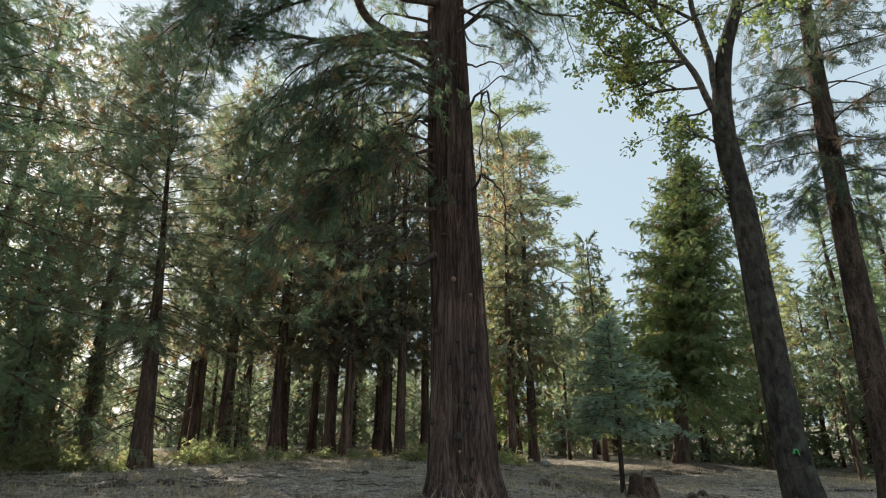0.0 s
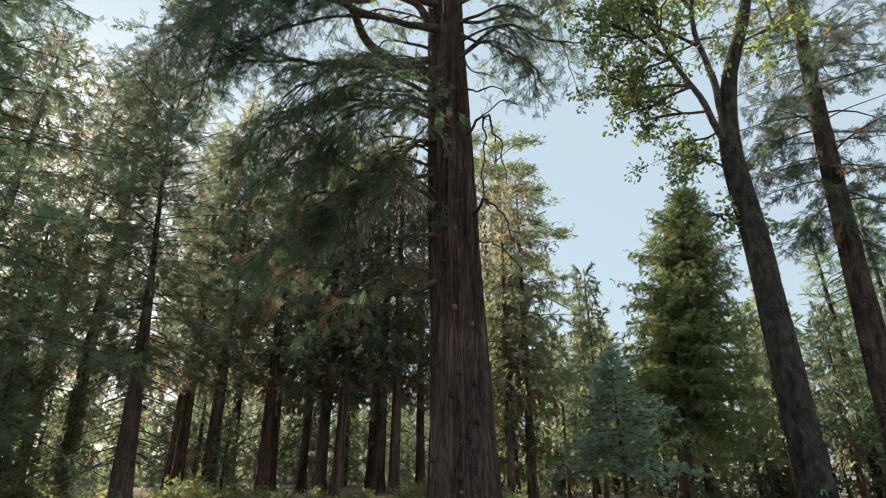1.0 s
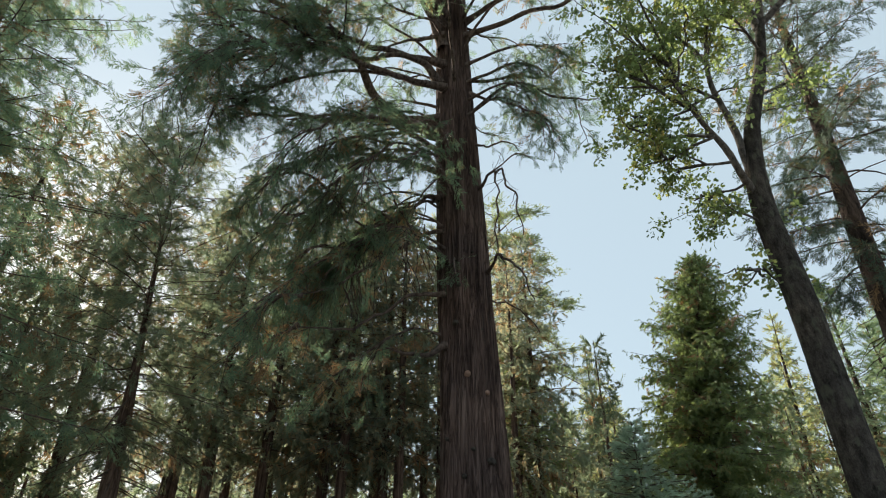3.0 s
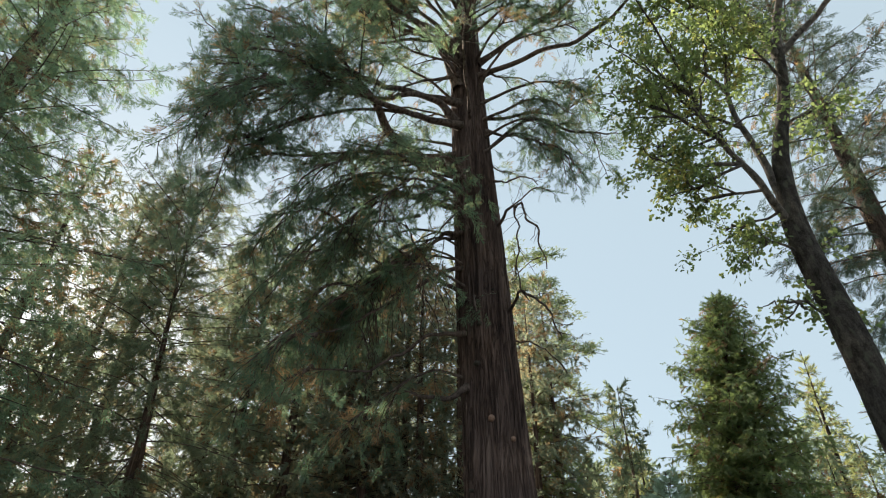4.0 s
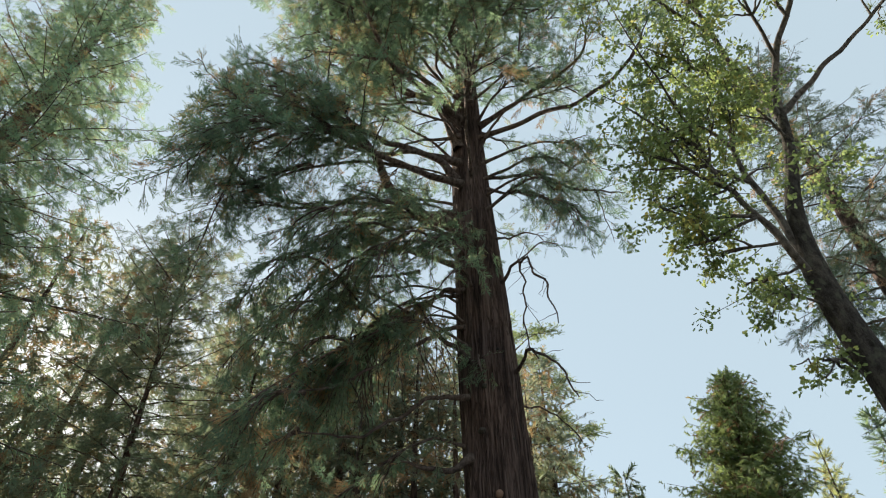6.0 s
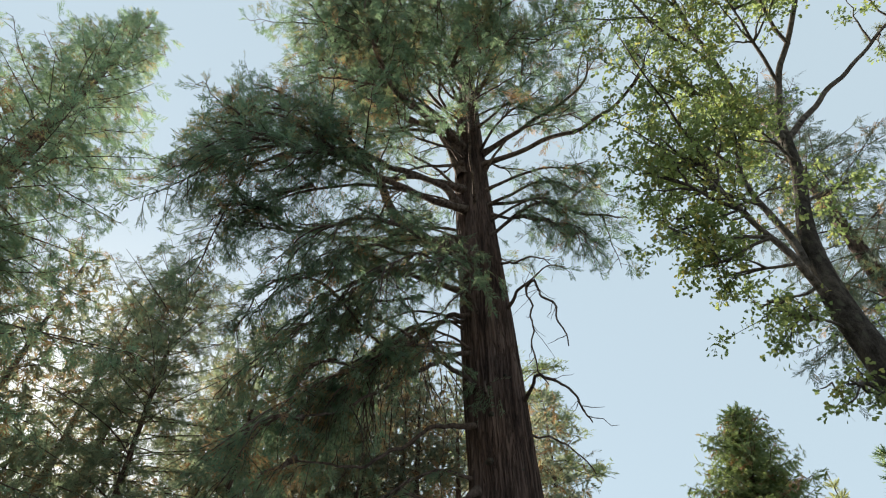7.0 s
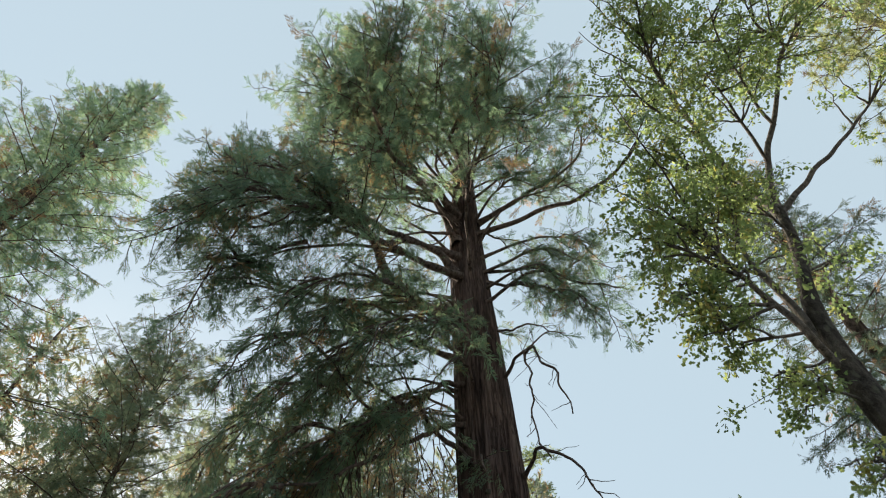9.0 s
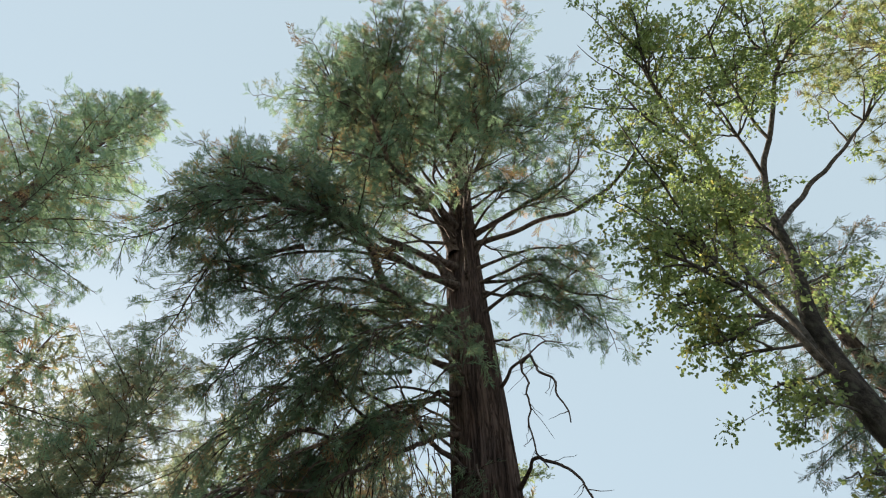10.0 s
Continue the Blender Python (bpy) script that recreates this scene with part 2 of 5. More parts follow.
def spline(ctrl, n):
    """Catmull-Rom curve through a few control points."""
    c = np.asarray(ctrl, float)
    c = np.vstack([2 * c[0] - c[1], c, 2 * c[-1] - c[-2]])
    k = len(c) - 3
    t = np.linspace(0, k, n)
    i = np.minimum(t.astype(int), k - 1)
    u = (t - i)[:, None]
    a, b, d, e = c[i], c[i + 1], c[i + 2], c[i + 3]
    return 0.5 * (2 * b + (d - a) * u + (2 * a - 5 * b + 4 * d - e) * u ** 2 + (3 * b - a - 3 * d + e) * u ** 3)


class Tubes:
    """Collects tapered tubes into one mesh."""

    def __init__(self):
        self.v, self.quads, self.tris, self.n = [], [], [], 0

    def add(self, pts, radii, sides=5, wobble=0.0):
        pts = np.asarray(pts, float)
        n = len(pts)
        d = np.gradient(pts, axis=0)
        d /= np.linalg.norm(d, axis=1)[:, None] + 1e-9
        ref = np.array([0.0, 0, 1]) if abs(d[0, 2]) < 0.8 else np.array([1.0, 0, 0])
        u = np.cross(d, ref)
        u /= np.linalg.norm(u, axis=1)[:, None] + 1e-9
        w = np.cross(d, u)
        a = np.linspace(0, 2 * np.pi, sides, endpoint=False)
        r = np.broadcast_to(np.asarray(radii, float), (n,))[:, None] * np.ones((1, sides))
        if wobble:
            q = pts[:, None, :] * 1.3 + np.stack([np.cos(a), np.sin(a), a * 0], 1)[None] * 1.5
            r = r * (1 + wobble * vnoise(q.reshape(-1, 3) * 1.7).reshape(n, sides))
        ring = pts[:, None, :] + r[..., None] * (np.cos(a)[None, :, None] * u[:, None, :] + np.sin(a)[None, :, None] * w[:, None, :])
        self.v.append(ring.reshape(-1, 3))
        i = np.arange(n - 1)[:, None] * sides
        j = np.arange(sides)[None, :]
        k = (j + 1) % sides
        self.quads.append(np.stack([i + j, i + k, i + k + sides, i + j + sides], -1).reshape(-1, 4) + self.n)
        self.v.append(pts[-1:])
        last = self.n + (n - 1) * sides
        self.tris.append(np.stack([last + j[0], last + k[0], np.full(sides, self.n + n * sides)], -1))
        self.n += n * sides + 1

    def mesh(self, name, mat):
        return mesh_from(name, np.vstack(self.v), [np.vstack(self.quads), np.vstack(self.tris)], mat, smooth=True)


def blades(rows):
    """A spray template out of thin blades: rows of (base u, base v, angle, length, width, lift)."""
    v = []
    for u, s, ang, ln, wd, lift in rows:
        c, q = math.cos(radians(ang)), math.sin(radians(ang))
        v += [(u + q * wd / 2, s - c * wd / 2, 0), (u - q * wd / 2, s + c * wd / 2, lift * 0.3), (u + c * ln, s + q * ln, lift)]
    return np.array(v), np.arange(len(v)).reshape(-1, 3)


def cedar_spray(n=12, width=0.066, seed=1, spread=0.16):
    rs, rows = random.Random(seed), [(0, 0, 0, 1.0, width * 0.8, -0.08)]
    for k in range(n - 1):
        u = 0.06 + 0.8 * k / (n - 2)
        rows.append((u, 0, (-1) ** k * rs.uniform(18, 58), (0.5 - 0.24 * u) * rs.uniform(0.75, 1.3), width * rs.uniform(0.8, 1.3), rs.uniform(-spread, spread)))
    return blades(rows)


def fine_spray(seed, side=7, fine=4, width=0.034):
    """A flat cedar spray: a drooping stem, alternate branchlets, and fine blades along each of them."""
    rs, v = random.Random(seed), []

    def blade(p, ang, ln, wd, lift):
        c, q = math.cos(ang), math.sin(ang)
        x, y, z = p
        v.extend([(x + q * wd / 2, y - c * wd / 2, z), (x - q * wd / 2, y + c * wd / 2, z), (x + c * ln, y + q * ln, z + lift)])
    for k in range(side):
        u = 0.05 + 0.85 * k / (side - 1)
        ang = (-1) ** k * radians(rs.uniform(24, 58))
        ln = (0.5 - 0.28 * u) * rs.uniform(0.75, 1.25)
        tip = rs.uniform(-0.16, 0.16)
        for j in range(fine):
            w = (j + 0.3) / fine
            p = (u + math.cos(ang) * ln * w, math.sin(ang) * ln * w, -0.14 * u * u + tip * w)
            blade(p, ang + (-1) ** j * radians(rs.uniform(12, 44)), rs.uniform(0.17, 0.28), width * rs.uniform(0.8, 1.3), rs.uniform(-0.05, 0.05))
    for u in (0.0, 0.35, 0.72):
        blade((u, 0, -0.14 * u * u), rs.uniform(-0.12, 0.12), 0.4, width, -0.05)
    return np.array(v), np.arange(len(v)).reshape(-1, 3)


def fir_spray():
    rows = [(0, 0, 0, 1.0, 0.08, -0.04)]
    for k, u in enumerate((0.08, 0.22, 0.36, 0.5, 0.64, 0.78)):
        for side in (-1, 1):
            rows.append((u, 0, side * 58, 0.4 - 0.045 * k, 0.11, 0.05 * (k % 3 - 1)))
    return blades(rows)


def needle_tuft():
    v, rs = [], random.Random(3)
    for k in range(15):
        a, e = k * 2.399, rs.uniform(-0.5, 1.3)
        d = np.array([math.sin(e), math.cos(e) * math.cos(a), math.cos(e) * math.sin(a)])
        s = np.cross(d, (0.3, 0.5, 0.8))
        s /= np.linalg.norm(s)
        ln = rs.uniform(0.6, 1.0)
        v += [s * 0.035, -s * 0.035, d * ln]
    return np.array(v), np.arange(len(v)).reshape(-1, 3)


def oak_cluster():
    """Five lobed leaves round a twig's end."""
    v, f, rs = [], [], random.Random(5)
    outline = [(0, 0.0), (0.3, 0.24), (0.42, 0.13), (0.7, 0.33), (1.0, 0.0), (0.7, -0.33), (0.42, -0.13), (0.3, -0.24)]
    for k in range(6):
        m = Euler((rs.uniform(-0.9, 0.9), rs.uniform(-0.4, 0.9), k * 1.05 + rs.uniform(-0.3, 0.3))).to_matrix()
        s, base, at = rs.uniform(0.36, 0.52), len(v), Vector((rs.uniform(0, 1.0), rs.uniform(-0.45, 0.45), rs.uniform(-0.35, 0.35)))
        for x, y in outline:
            v.append(at + m @ Vector((x * s + 0.05, y * s, 0.1 * s * math.sin(3 * x))))
        f.append(tuple(range(base, base + 8)))
    return np.array([tuple(p) for p in v]), np.array(f)


SPRAYS = {"cedar": fine_spray(1, width=0.058), "fir": fir_spray(), "pine": needle_tuft(), "oak": oak_cluster(), "dense": cedar_spray(9, 0.15, 9, 0.2), "far": cedar_spray(8, 0.135, 4, 0.3), "farfir": cedar_spray(8, 0.11, 6, 0.08)}


class Leaves:
    """Collects sprays (place, axis, normal, size) and lays one template at all of them."""

    def __init__(self):
        self.rows = []

    def add(self, p, axis, normal, size):
        self.rows.append(np.hstack([p, axis, normal, np.asarray(size).reshape(-1, 1)]))

    def mesh(self, name, template, mat):
        q = np.vstack(self.rows)
        p, a, n, s = q[:, :3], q[:, 3:6], q[:, 6:9], q[:, 9]
        a = a / (np.linalg.norm(a, axis=1)[:, None] + 1e-9)
        b = np.cross(n, a)
        b /= np.linalg.norm(b, axis=1)[:, None] + 1e-9
        c = np.cross(a, b)
        tv, tf = SPRAYS[template]
        v = p[:, None, :] + s[:, None, None] * (tv[None, :, :1] * a[:, None] + tv[None, :, 1:2] * b[:, None] + tv[None, :, 2:] * c[:, None])
        f = (tf[None] + (np.arange(len(p)) * len(tv))[:, None, None]).reshape(-1, tf.shape[1])
        return mesh_from(name, v.reshape(-1, 3), [f], mat)


def clothe(pts, rs, twigs, leaves, start=0.2, sub_len=1.0, sub_gap=0.25, gap=0.16, size=0.35, droop=0.35, flat=0.5, hang=0.4, dry=None, dry_share=0.0, taper=0.75, twig_r=0.012, keep=1.0):
    """Side branches with sprays along a limb: alternate left and right, drooping at their ends."""
    seg = np.linalg.norm(np.diff(pts, axis=0), axis=1)
    run = np.concatenate([[0], np.cumsum(seg)])
    total = run[-1]
    s = start * total
    side = 1
    while s <= total:
        f = s / total
        i = min(np.searchsorted(run, s, side="right") - 1, len(pts) - 2)
        at = pts[i] + (pts[i + 1] - pts[i]) * ((s - run[i]) / (seg[i] + 1e-9))
        tan = (pts[i + 1] - pts[i]) / (seg[i] + 1e-9)
        out = np.cross(tan, (0, 0, 1))
        out /= np.linalg.norm(out) + 1e-9
        ln = sub_len * (1 - taper * max(0.0, f - 0.15)) * rs.uniform(0.55, 1.15)
        d = tan * rs.uniform(0.3, 0.9) + out * side * rs.uniform(0.5, 1.0) + np.array([0, 0, rs.uniform(-0.5, 0.45) * (1 - flat)])
        d /= np.linalg.norm(d)
        k = max(4, int(ln / 0.3) + 2)
        t = np.linspace(0, 1, k)[:, None]
        curl = rs.normal(0, 0.2, 3) * np.array([1, 1, 0.6])
        sub = at + d * ln * t + (np.array([0, 0, -1.0]) * droop + curl) * ln * t ** 2
        if rs.random() < keep:
            if twigs is not None:
                twigs.add(sub, np.linspace(twig_r, 0.004, k), 3)
            m = max(2, int(ln / gap))
            u = np.sort(rs.random(m)) * 0.92 + 0.08
            p = at + d * ln * u[:, None] + (np.array([0, 0, -1.0]) * droop + curl) * ln * (u ** 2)[:, None]
            tl = d + (np.array([0, 0, -2.0]) * droop + 2 * curl) * u[:, None]
            lat = np.cross(tl, (0, 0, 1))
            lat /= np.linalg.norm(lat, axis=1)[:, None] + 1e-9
            sgn = np.where(np.arange(m) % 2 == 0, 1.0, -1.0)[:, None]
            ax = tl * 0.8 + lat * sgn * rs.uniform(0.2, 0.9, (m, 1)) + np.array([0, 0, -1.0]) * hang * rs.uniform(0.1, 1.2, (m, 1)) + rs.normal(0, 0.55, (m, 3))
            nm = np.array([0, 0, 1.0]) * flat + rs.normal(0, 1.0 - 0.75 * flat, (m, 3))
            target = dry if dry is not None and rs.random() < dry_share else leaves
            target.add(p, ax, nm, size * rs.uniform(0.65, 1.3, m))
        side = -side
        s += sub_gap * rs.uniform(0.6, 1.4)


def ground_z(x, y):
    """Height of the forest floor: level round the great cedar, falling away to the right."""
    x, y = np.asarray(x, float), np.asarray(y, float)

    def ease(v, a, b):
        t = np.clip((v - a) / (b - a), 0, 1)
        return t * t * (3 - 2 * t)
    z = -0.85 * ease(x, 0.5, 8) * ease(y, 9, 19)
    z = z - 0.5 * ease(x, 14, 24) * ease(y, 14, 24)
    z = z + 0.3 * np.exp(-((x - 13.3) ** 2 + (y - 29.3) ** 2) / 4.0)
    z = z + 0.2 * np.exp(-((x - 0.4) ** 2 + (y - 12.4) ** 2) / 3.0)
    q = np.stack([x.ravel() * 0.23, y.ravel() * 0.23, x.ravel() * 0], 1)
    n = vnoise(q) * 0.1 + vnoise(q * 4.1) * 0.035 + vnoise(q * 13) * 0.012
    return z + n.reshape(x.shape)


def trunk_mesh(name, axis, radii, mat, sides=24, rings=60, relief=0.06, flare=0.0, lobes=5, freq=1.4, seed=0):
    """A trunk along an axis with furrowed bark and a flared, fluted foot."""
    pts = spline(axis, rings)
    n = len(pts)
    a = np.linspace(0, 2 * np.pi, sides, endpoint=False)
    h = pts[:, 2] - pts[0, 2]
    zs = np.array([q[0] for q in radii])
    r = np.interp(h, zs, [q[1] for q in radii])[:, None] * np.ones((1, sides))
    near = np.exp(-h / 0.55)[:, None]
    r = r * (1 + flare * near * (1 + 0.55 * np.cos(lobes * a + 1.3 * seed)[None, :] + 0.3 * np.cos((lobes + 2) * a + seed)[None, :]))
    circ = np.stack([np.cos(a), np.sin(a)], 1)
    q = np.zeros((n, sides, 3))
    girth = max(radii[0][1], 0.2)
    q[..., 0] = circ[None, :, 0] * girth * 9 * freq + seed * 13.1
    q[..., 1] = circ[None, :, 1] * girth * 9 * freq
    q[..., 2] = h[:, None] * 0.55
    warp = vnoise(q.reshape(-1, 3) * np.array([0.3, 0.3, 1.6])) * 1.3
    w = q.reshape(-1, 3).copy()
    w[:, :2] += warp[:, None]
    ridge = 1 - 2 * np.abs(vnoise(w))
    ridge2 = 1 - 2 * np.abs(vnoise(w * np.array([2.3, 2.3, 1.4]) + 7.7))
    big = vnoise(q.reshape(-1, 3) * np.array([0.12, 0.12, 0.5]))
    r = r + (relief * (-0.65 * np.clip(ridge, 0, 1) ** 2 - 0.3 * np.clip(ridge2, 0, 1) ** 2) + relief * 0.7 * big).reshape(n, sides) * np.clip(r / girth, 0.3, 1.2)
    v = pts[:, None, :] + np.concatenate([r[..., None] * circ[None], np.zeros((n, sides, 1))], -1)
    i = np.arange(n - 1)[:, None] * sides
    j = np.arange(sides)[None, :]
    k = (j + 1) % sides
    quads = np.stack([i + j, i + k, i + k + sides, i + j + sides], -1).reshape(-1, 4)
    cap = np.arange(sides)[None, :] + (n - 1) * sides
    return mesh_from(name, v.reshape(-1, 3), [quads, cap], mat, smooth=True)


def thing(name, label, category, group="", kind=""):
    return tagged(new(name), label, category, group, kind)


def conifer(name, label, category, x, y, height, r, crown0, reach, limbs, seed, leaf, bark=BARK_DARK, style="cedar", size=0.5, sub_gap=0.4, gap=0.25, sub_len=1.2, group="", lean=(0, 0), dead=0, shape=0.75, open_share=0.0, dry_share=0.06, spray="", low=0.6, dead_len=2.2, bare=0.15, sub_taper=0.45, thin=0.68, limb_r=0.009):
    """A standing conifer: furrowed trunk, limbs, side branches and sprays. Its base is at its own origin."""
    rs = np.random.RandomState(seed)
    top = thing(name, label, category, group)
    top.location = (x, y, float(ground_z(x, y)) - 0.08)
    axis = [(0, 0, -0.15), (lean[0] * 0.3 + rs.normal(0, 0.06), lean[1] * 0.3 + rs.normal(0, 0.06), height * 0.35), (lean[0] * 0.7, lean[1] * 0.7, height * 0.7), (lean[0], lean[1], height)]
    piece("trunk", trunk_mesh("trunk", axis, [(0, r * 1.12), (1.5, r), (height * 0.5, r * thin), (height * 0.85, r * thin * 0.37), (height + 1, 0.015)], bark, sides=12 if spray else 28, rings=20 if spray else 70, relief=r * 0.1, flare=0.28, freq=1.1, seed=seed % 17), top)
    line = spline(axis, 60)
    wood, leaves, dry = Tubes(), Leaves(), Leaves()
    for q in range(limbs):
        f = ((q + rs.random()) / limbs) ** (0.85 if style != "pine" else 0.95)
        h = crown0 + (height * 0.985 - crown0) * f
        az = q * 2.399 + rs.uniform(-0.5, 0.5)
        if style == "fir":
            az, h = q * (2 * math.pi / 6.5) + rs.uniform(-0.25, 0.25), crown0 + (height - crown0) * (math.floor(f * limbs / 6.5) * 6.5 / limbs)
        ln = reach * max(0.03, (1 - f) ** shape) * rs.uniform(0.62, 1.14)
        if style == "pine":
            ln = reach * (1 - f) ** 0.6 * rs.uniform(0.55, 1.15) * min(1.0, 0.5 + 2 * f)
        elif f < 0.12:
            ln *= low + (1 - low) * f / 0.12
        start = line[min(59, int(h / height * 59))].copy()
        start[2] = h
        u = np.array([math.cos(az), math.sin(az), 0])
        e0, sag, lift = {"cedar": (0.1 + 0.5 * f, 0.75 - 0.5 * f, 0.32), "fir": (0.02 + 0.35 * f, 0.3 - 0.2 * f, 0.1), "pine": (0.2 + 0.35 * f, 0.3, 0.25)}[style]
        t = np.linspace(0, 1, max(6, int(ln * 2)))[:, None]
        bend = np.array([-u[1], u[0], 0]) * rs.normal(0, 0.28)
        pts = start + u * ln * t + bend * ln * t ** 2 + np.array([0, 0, 1.0]) * ln * ((e0 + rs.normal(0, 0.14)) * t - sag * t ** 2 + lift * t ** 3)
        rad = max(0.01, min(r * 0.2, limb_r * ln + 0.008))
        wood.add(pts, np.linspace(rad, 0.008, len(pts)), 3 if spray else 5)
        if rs.random() < open_share:
            continue
        if style == "pine":
            clothe(pts, rs, wood, leaves, 0.45, sub_len, sub_gap, gap, size, droop=-0.05, flat=0.75, hang=-0.25, dry=dry, dry_share=dry_share)
        elif style == "fir":
            clothe(pts, rs, wood if q % 2 and not spray else None, leaves, 0.12, sub_len * (1 - 0.6 * f), sub_gap, gap, size, droop=0.1, flat=0.9, hang=0.05, dry=dry, dry_share=dry_share * 0.3)
        else:
            clothe(pts, rs, wood if q % 3 == 0 and not spray else None, leaves, bare, sub_len * (1 - sub_taper * f), sub_gap, gap, size, droop=0.45, flat=0.25, hang=0.55, dry=dry, dry_share=dry_share)
        if ln < 0.8:
            leaves.add(pts[-3:], np.tile(u + np.array([0, 0, 0.8]), (3, 1)), rs.normal(0, 1, (3, 3)), [size] * 3)
    for q in range(dead):
        h, az, ln = rs.uniform(1.6, crown0 + 1.5), rs.uniform(0, 6.28), rs.uniform(0.6, dead_len)
        u = np.array([math.cos(az), math.sin(az), 0])
        t = np.linspace(0, 1, 6)[:, None]
        s0 = line[min(59, int(h / height * 59))].copy()
        s0[2] = h
        pts = s0 + u * ln * t + np.array([0, 0, -1.0]) * ln * 0.45 * t ** 1.6 + rs.normal(0, 0.04, (6, 3)) * t
        wood.add(pts, np.linspace(0.022, 0.005, 6), 4)
    piece("branchwork", wood.mesh("branchwork", TWIG), top, kind="stuff")
    piece("foliage", leaves.mesh("foliage", spray or style, leaf), top, kind="stuff")
    if dry.rows:
        piece("dead_foliage", dry.mesh("dead_foliage", spray or style, LEAF_DRY), top, "browned dead sprays", "stuff")
    return top


def layered_pine(x, y, height, r, seed):
    """An old pine with a rounded open crown: forked limbs that carry flat plates of needles."""
    rs = np.random.RandomState(seed)
    top = thing("pine_tree", "tall sunlit pine with layered open branches above the wood", "tree")
    top.location = (x, y, float(ground_z(x, y)) - 0.08)
    axis = [(0, 0, -0.15), (0.1, 0, height * 0.4), (-0.1, 0, height * 0.75), (0.1, 0, height)]
    piece("trunk", trunk_mesh("trunk", axis, [(0, r * 1.1), (height * 0.5, r * 0.7), (height * 0.85, r * 0.3), (height + 1, 0.03)], BARK_PINE, sides=16, rings=40, relief=r * 0.1, flare=0.2, seed=3), top)
    wood, leaves = Tubes(), Leaves()
    for q in range(46):
        f = (q + rs.random()) / 46
        h = 12.5 + (height - 12.6) * f
        az = q * 2.399 + rs.uniform(-0.4, 0.4)
        ln = 8.0 * min(1.0, (1.02 - f) / 0.55) ** 0.55 * rs.uniform(0.72, 1.08) * min(1.0, 0.75 + f)
        u, w = np.array([math.cos(az), math.sin(az), 0]), np.array([-math.sin(az), math.cos(az), 0])
        t = np.linspace(0, 1, 10)[:, None]
        pts = np.array([0, 0, h]) + u * ln * t + w * ln * rs.normal(0, 0.12) * t ** 2 + np.array([0, 0, 1.0]) * ln * ((0.05 + 0.5 * f) * t - 0.28 * t ** 2 + 0.12 * np.sin(5 * t) * t)
        wood.add(pts, np.linspace(0.02 + 0.011 * ln, 0.012, 10), 5)
        for k in range(int(3 + ln * 1.1)):
            i = rs.randint(4, 9)
            l2 = rs.uniform(0.6, 1.7) * (0.5 + 0.5 * ln / 7)
            d = u * rs.uniform(0.2, 0.9) + w * rs.choice([-1, 1]) * rs.uniform(0.3, 0.9) + np.array([0, 0, rs.uniform(0.0, 0.3)])
            tt = np.linspace(0, 1, 5)[:, None]
            sub = pts[i] + d * l2 * tt
            wood.add(sub, np.linspace(0.025, 0.008, 5), 3)
            m = int(16 + 14 * l2)
            at = pts[i] + d * l2 * np.sqrt(rs.random((m, 1))) + rs.normal(0, 1, (m, 3)) * np.array([0.34, 0.34, 0.09])
            leaves.add(at, rs.normal(0, 1, (m, 3)) * np.array([1, 1, 0.35]) + d * 0.8, np.array([0, 0, 1.0]) + rs.normal(0, 0.35, (m, 3)), rs.uniform(0.28, 0.5, m))
    piece("branchwork", wood.mesh("branchwork", LIMB_SKYLIT), top, kind="stuff")
    piece("foliage", leaves.mesh("foliage", "farfir", LEAF_PINE), top, kind="stuff")
    return top


# ---- ground ----
def ground_sheet():
    u = np.linspace(-1, 1, 190)
    g = 3.5 * np.sinh(u * 5.8)
    gx, gy = np.meshgrid(g, g + 14.0, indexing="ij")
    z = ground_z(gx, gy)
    n = len(u)
    i, j = np.meshgrid(np.arange(n - 1) * n, np.arange(n - 1), indexing="ij")
    a = (i + j).ravel()
    faces = np.stack([a, a + n, a + n + 1, a + 1], -1)
    ob = new("ground", mesh_from("ground", np.stack([gx, gy, z], -1).reshape(-1, 3), [faces], GROUND, smooth=True))
    return tagged(ob, "dry forest floor of duff, dust and straw", "ground", kind="structure")


ground_sheet()


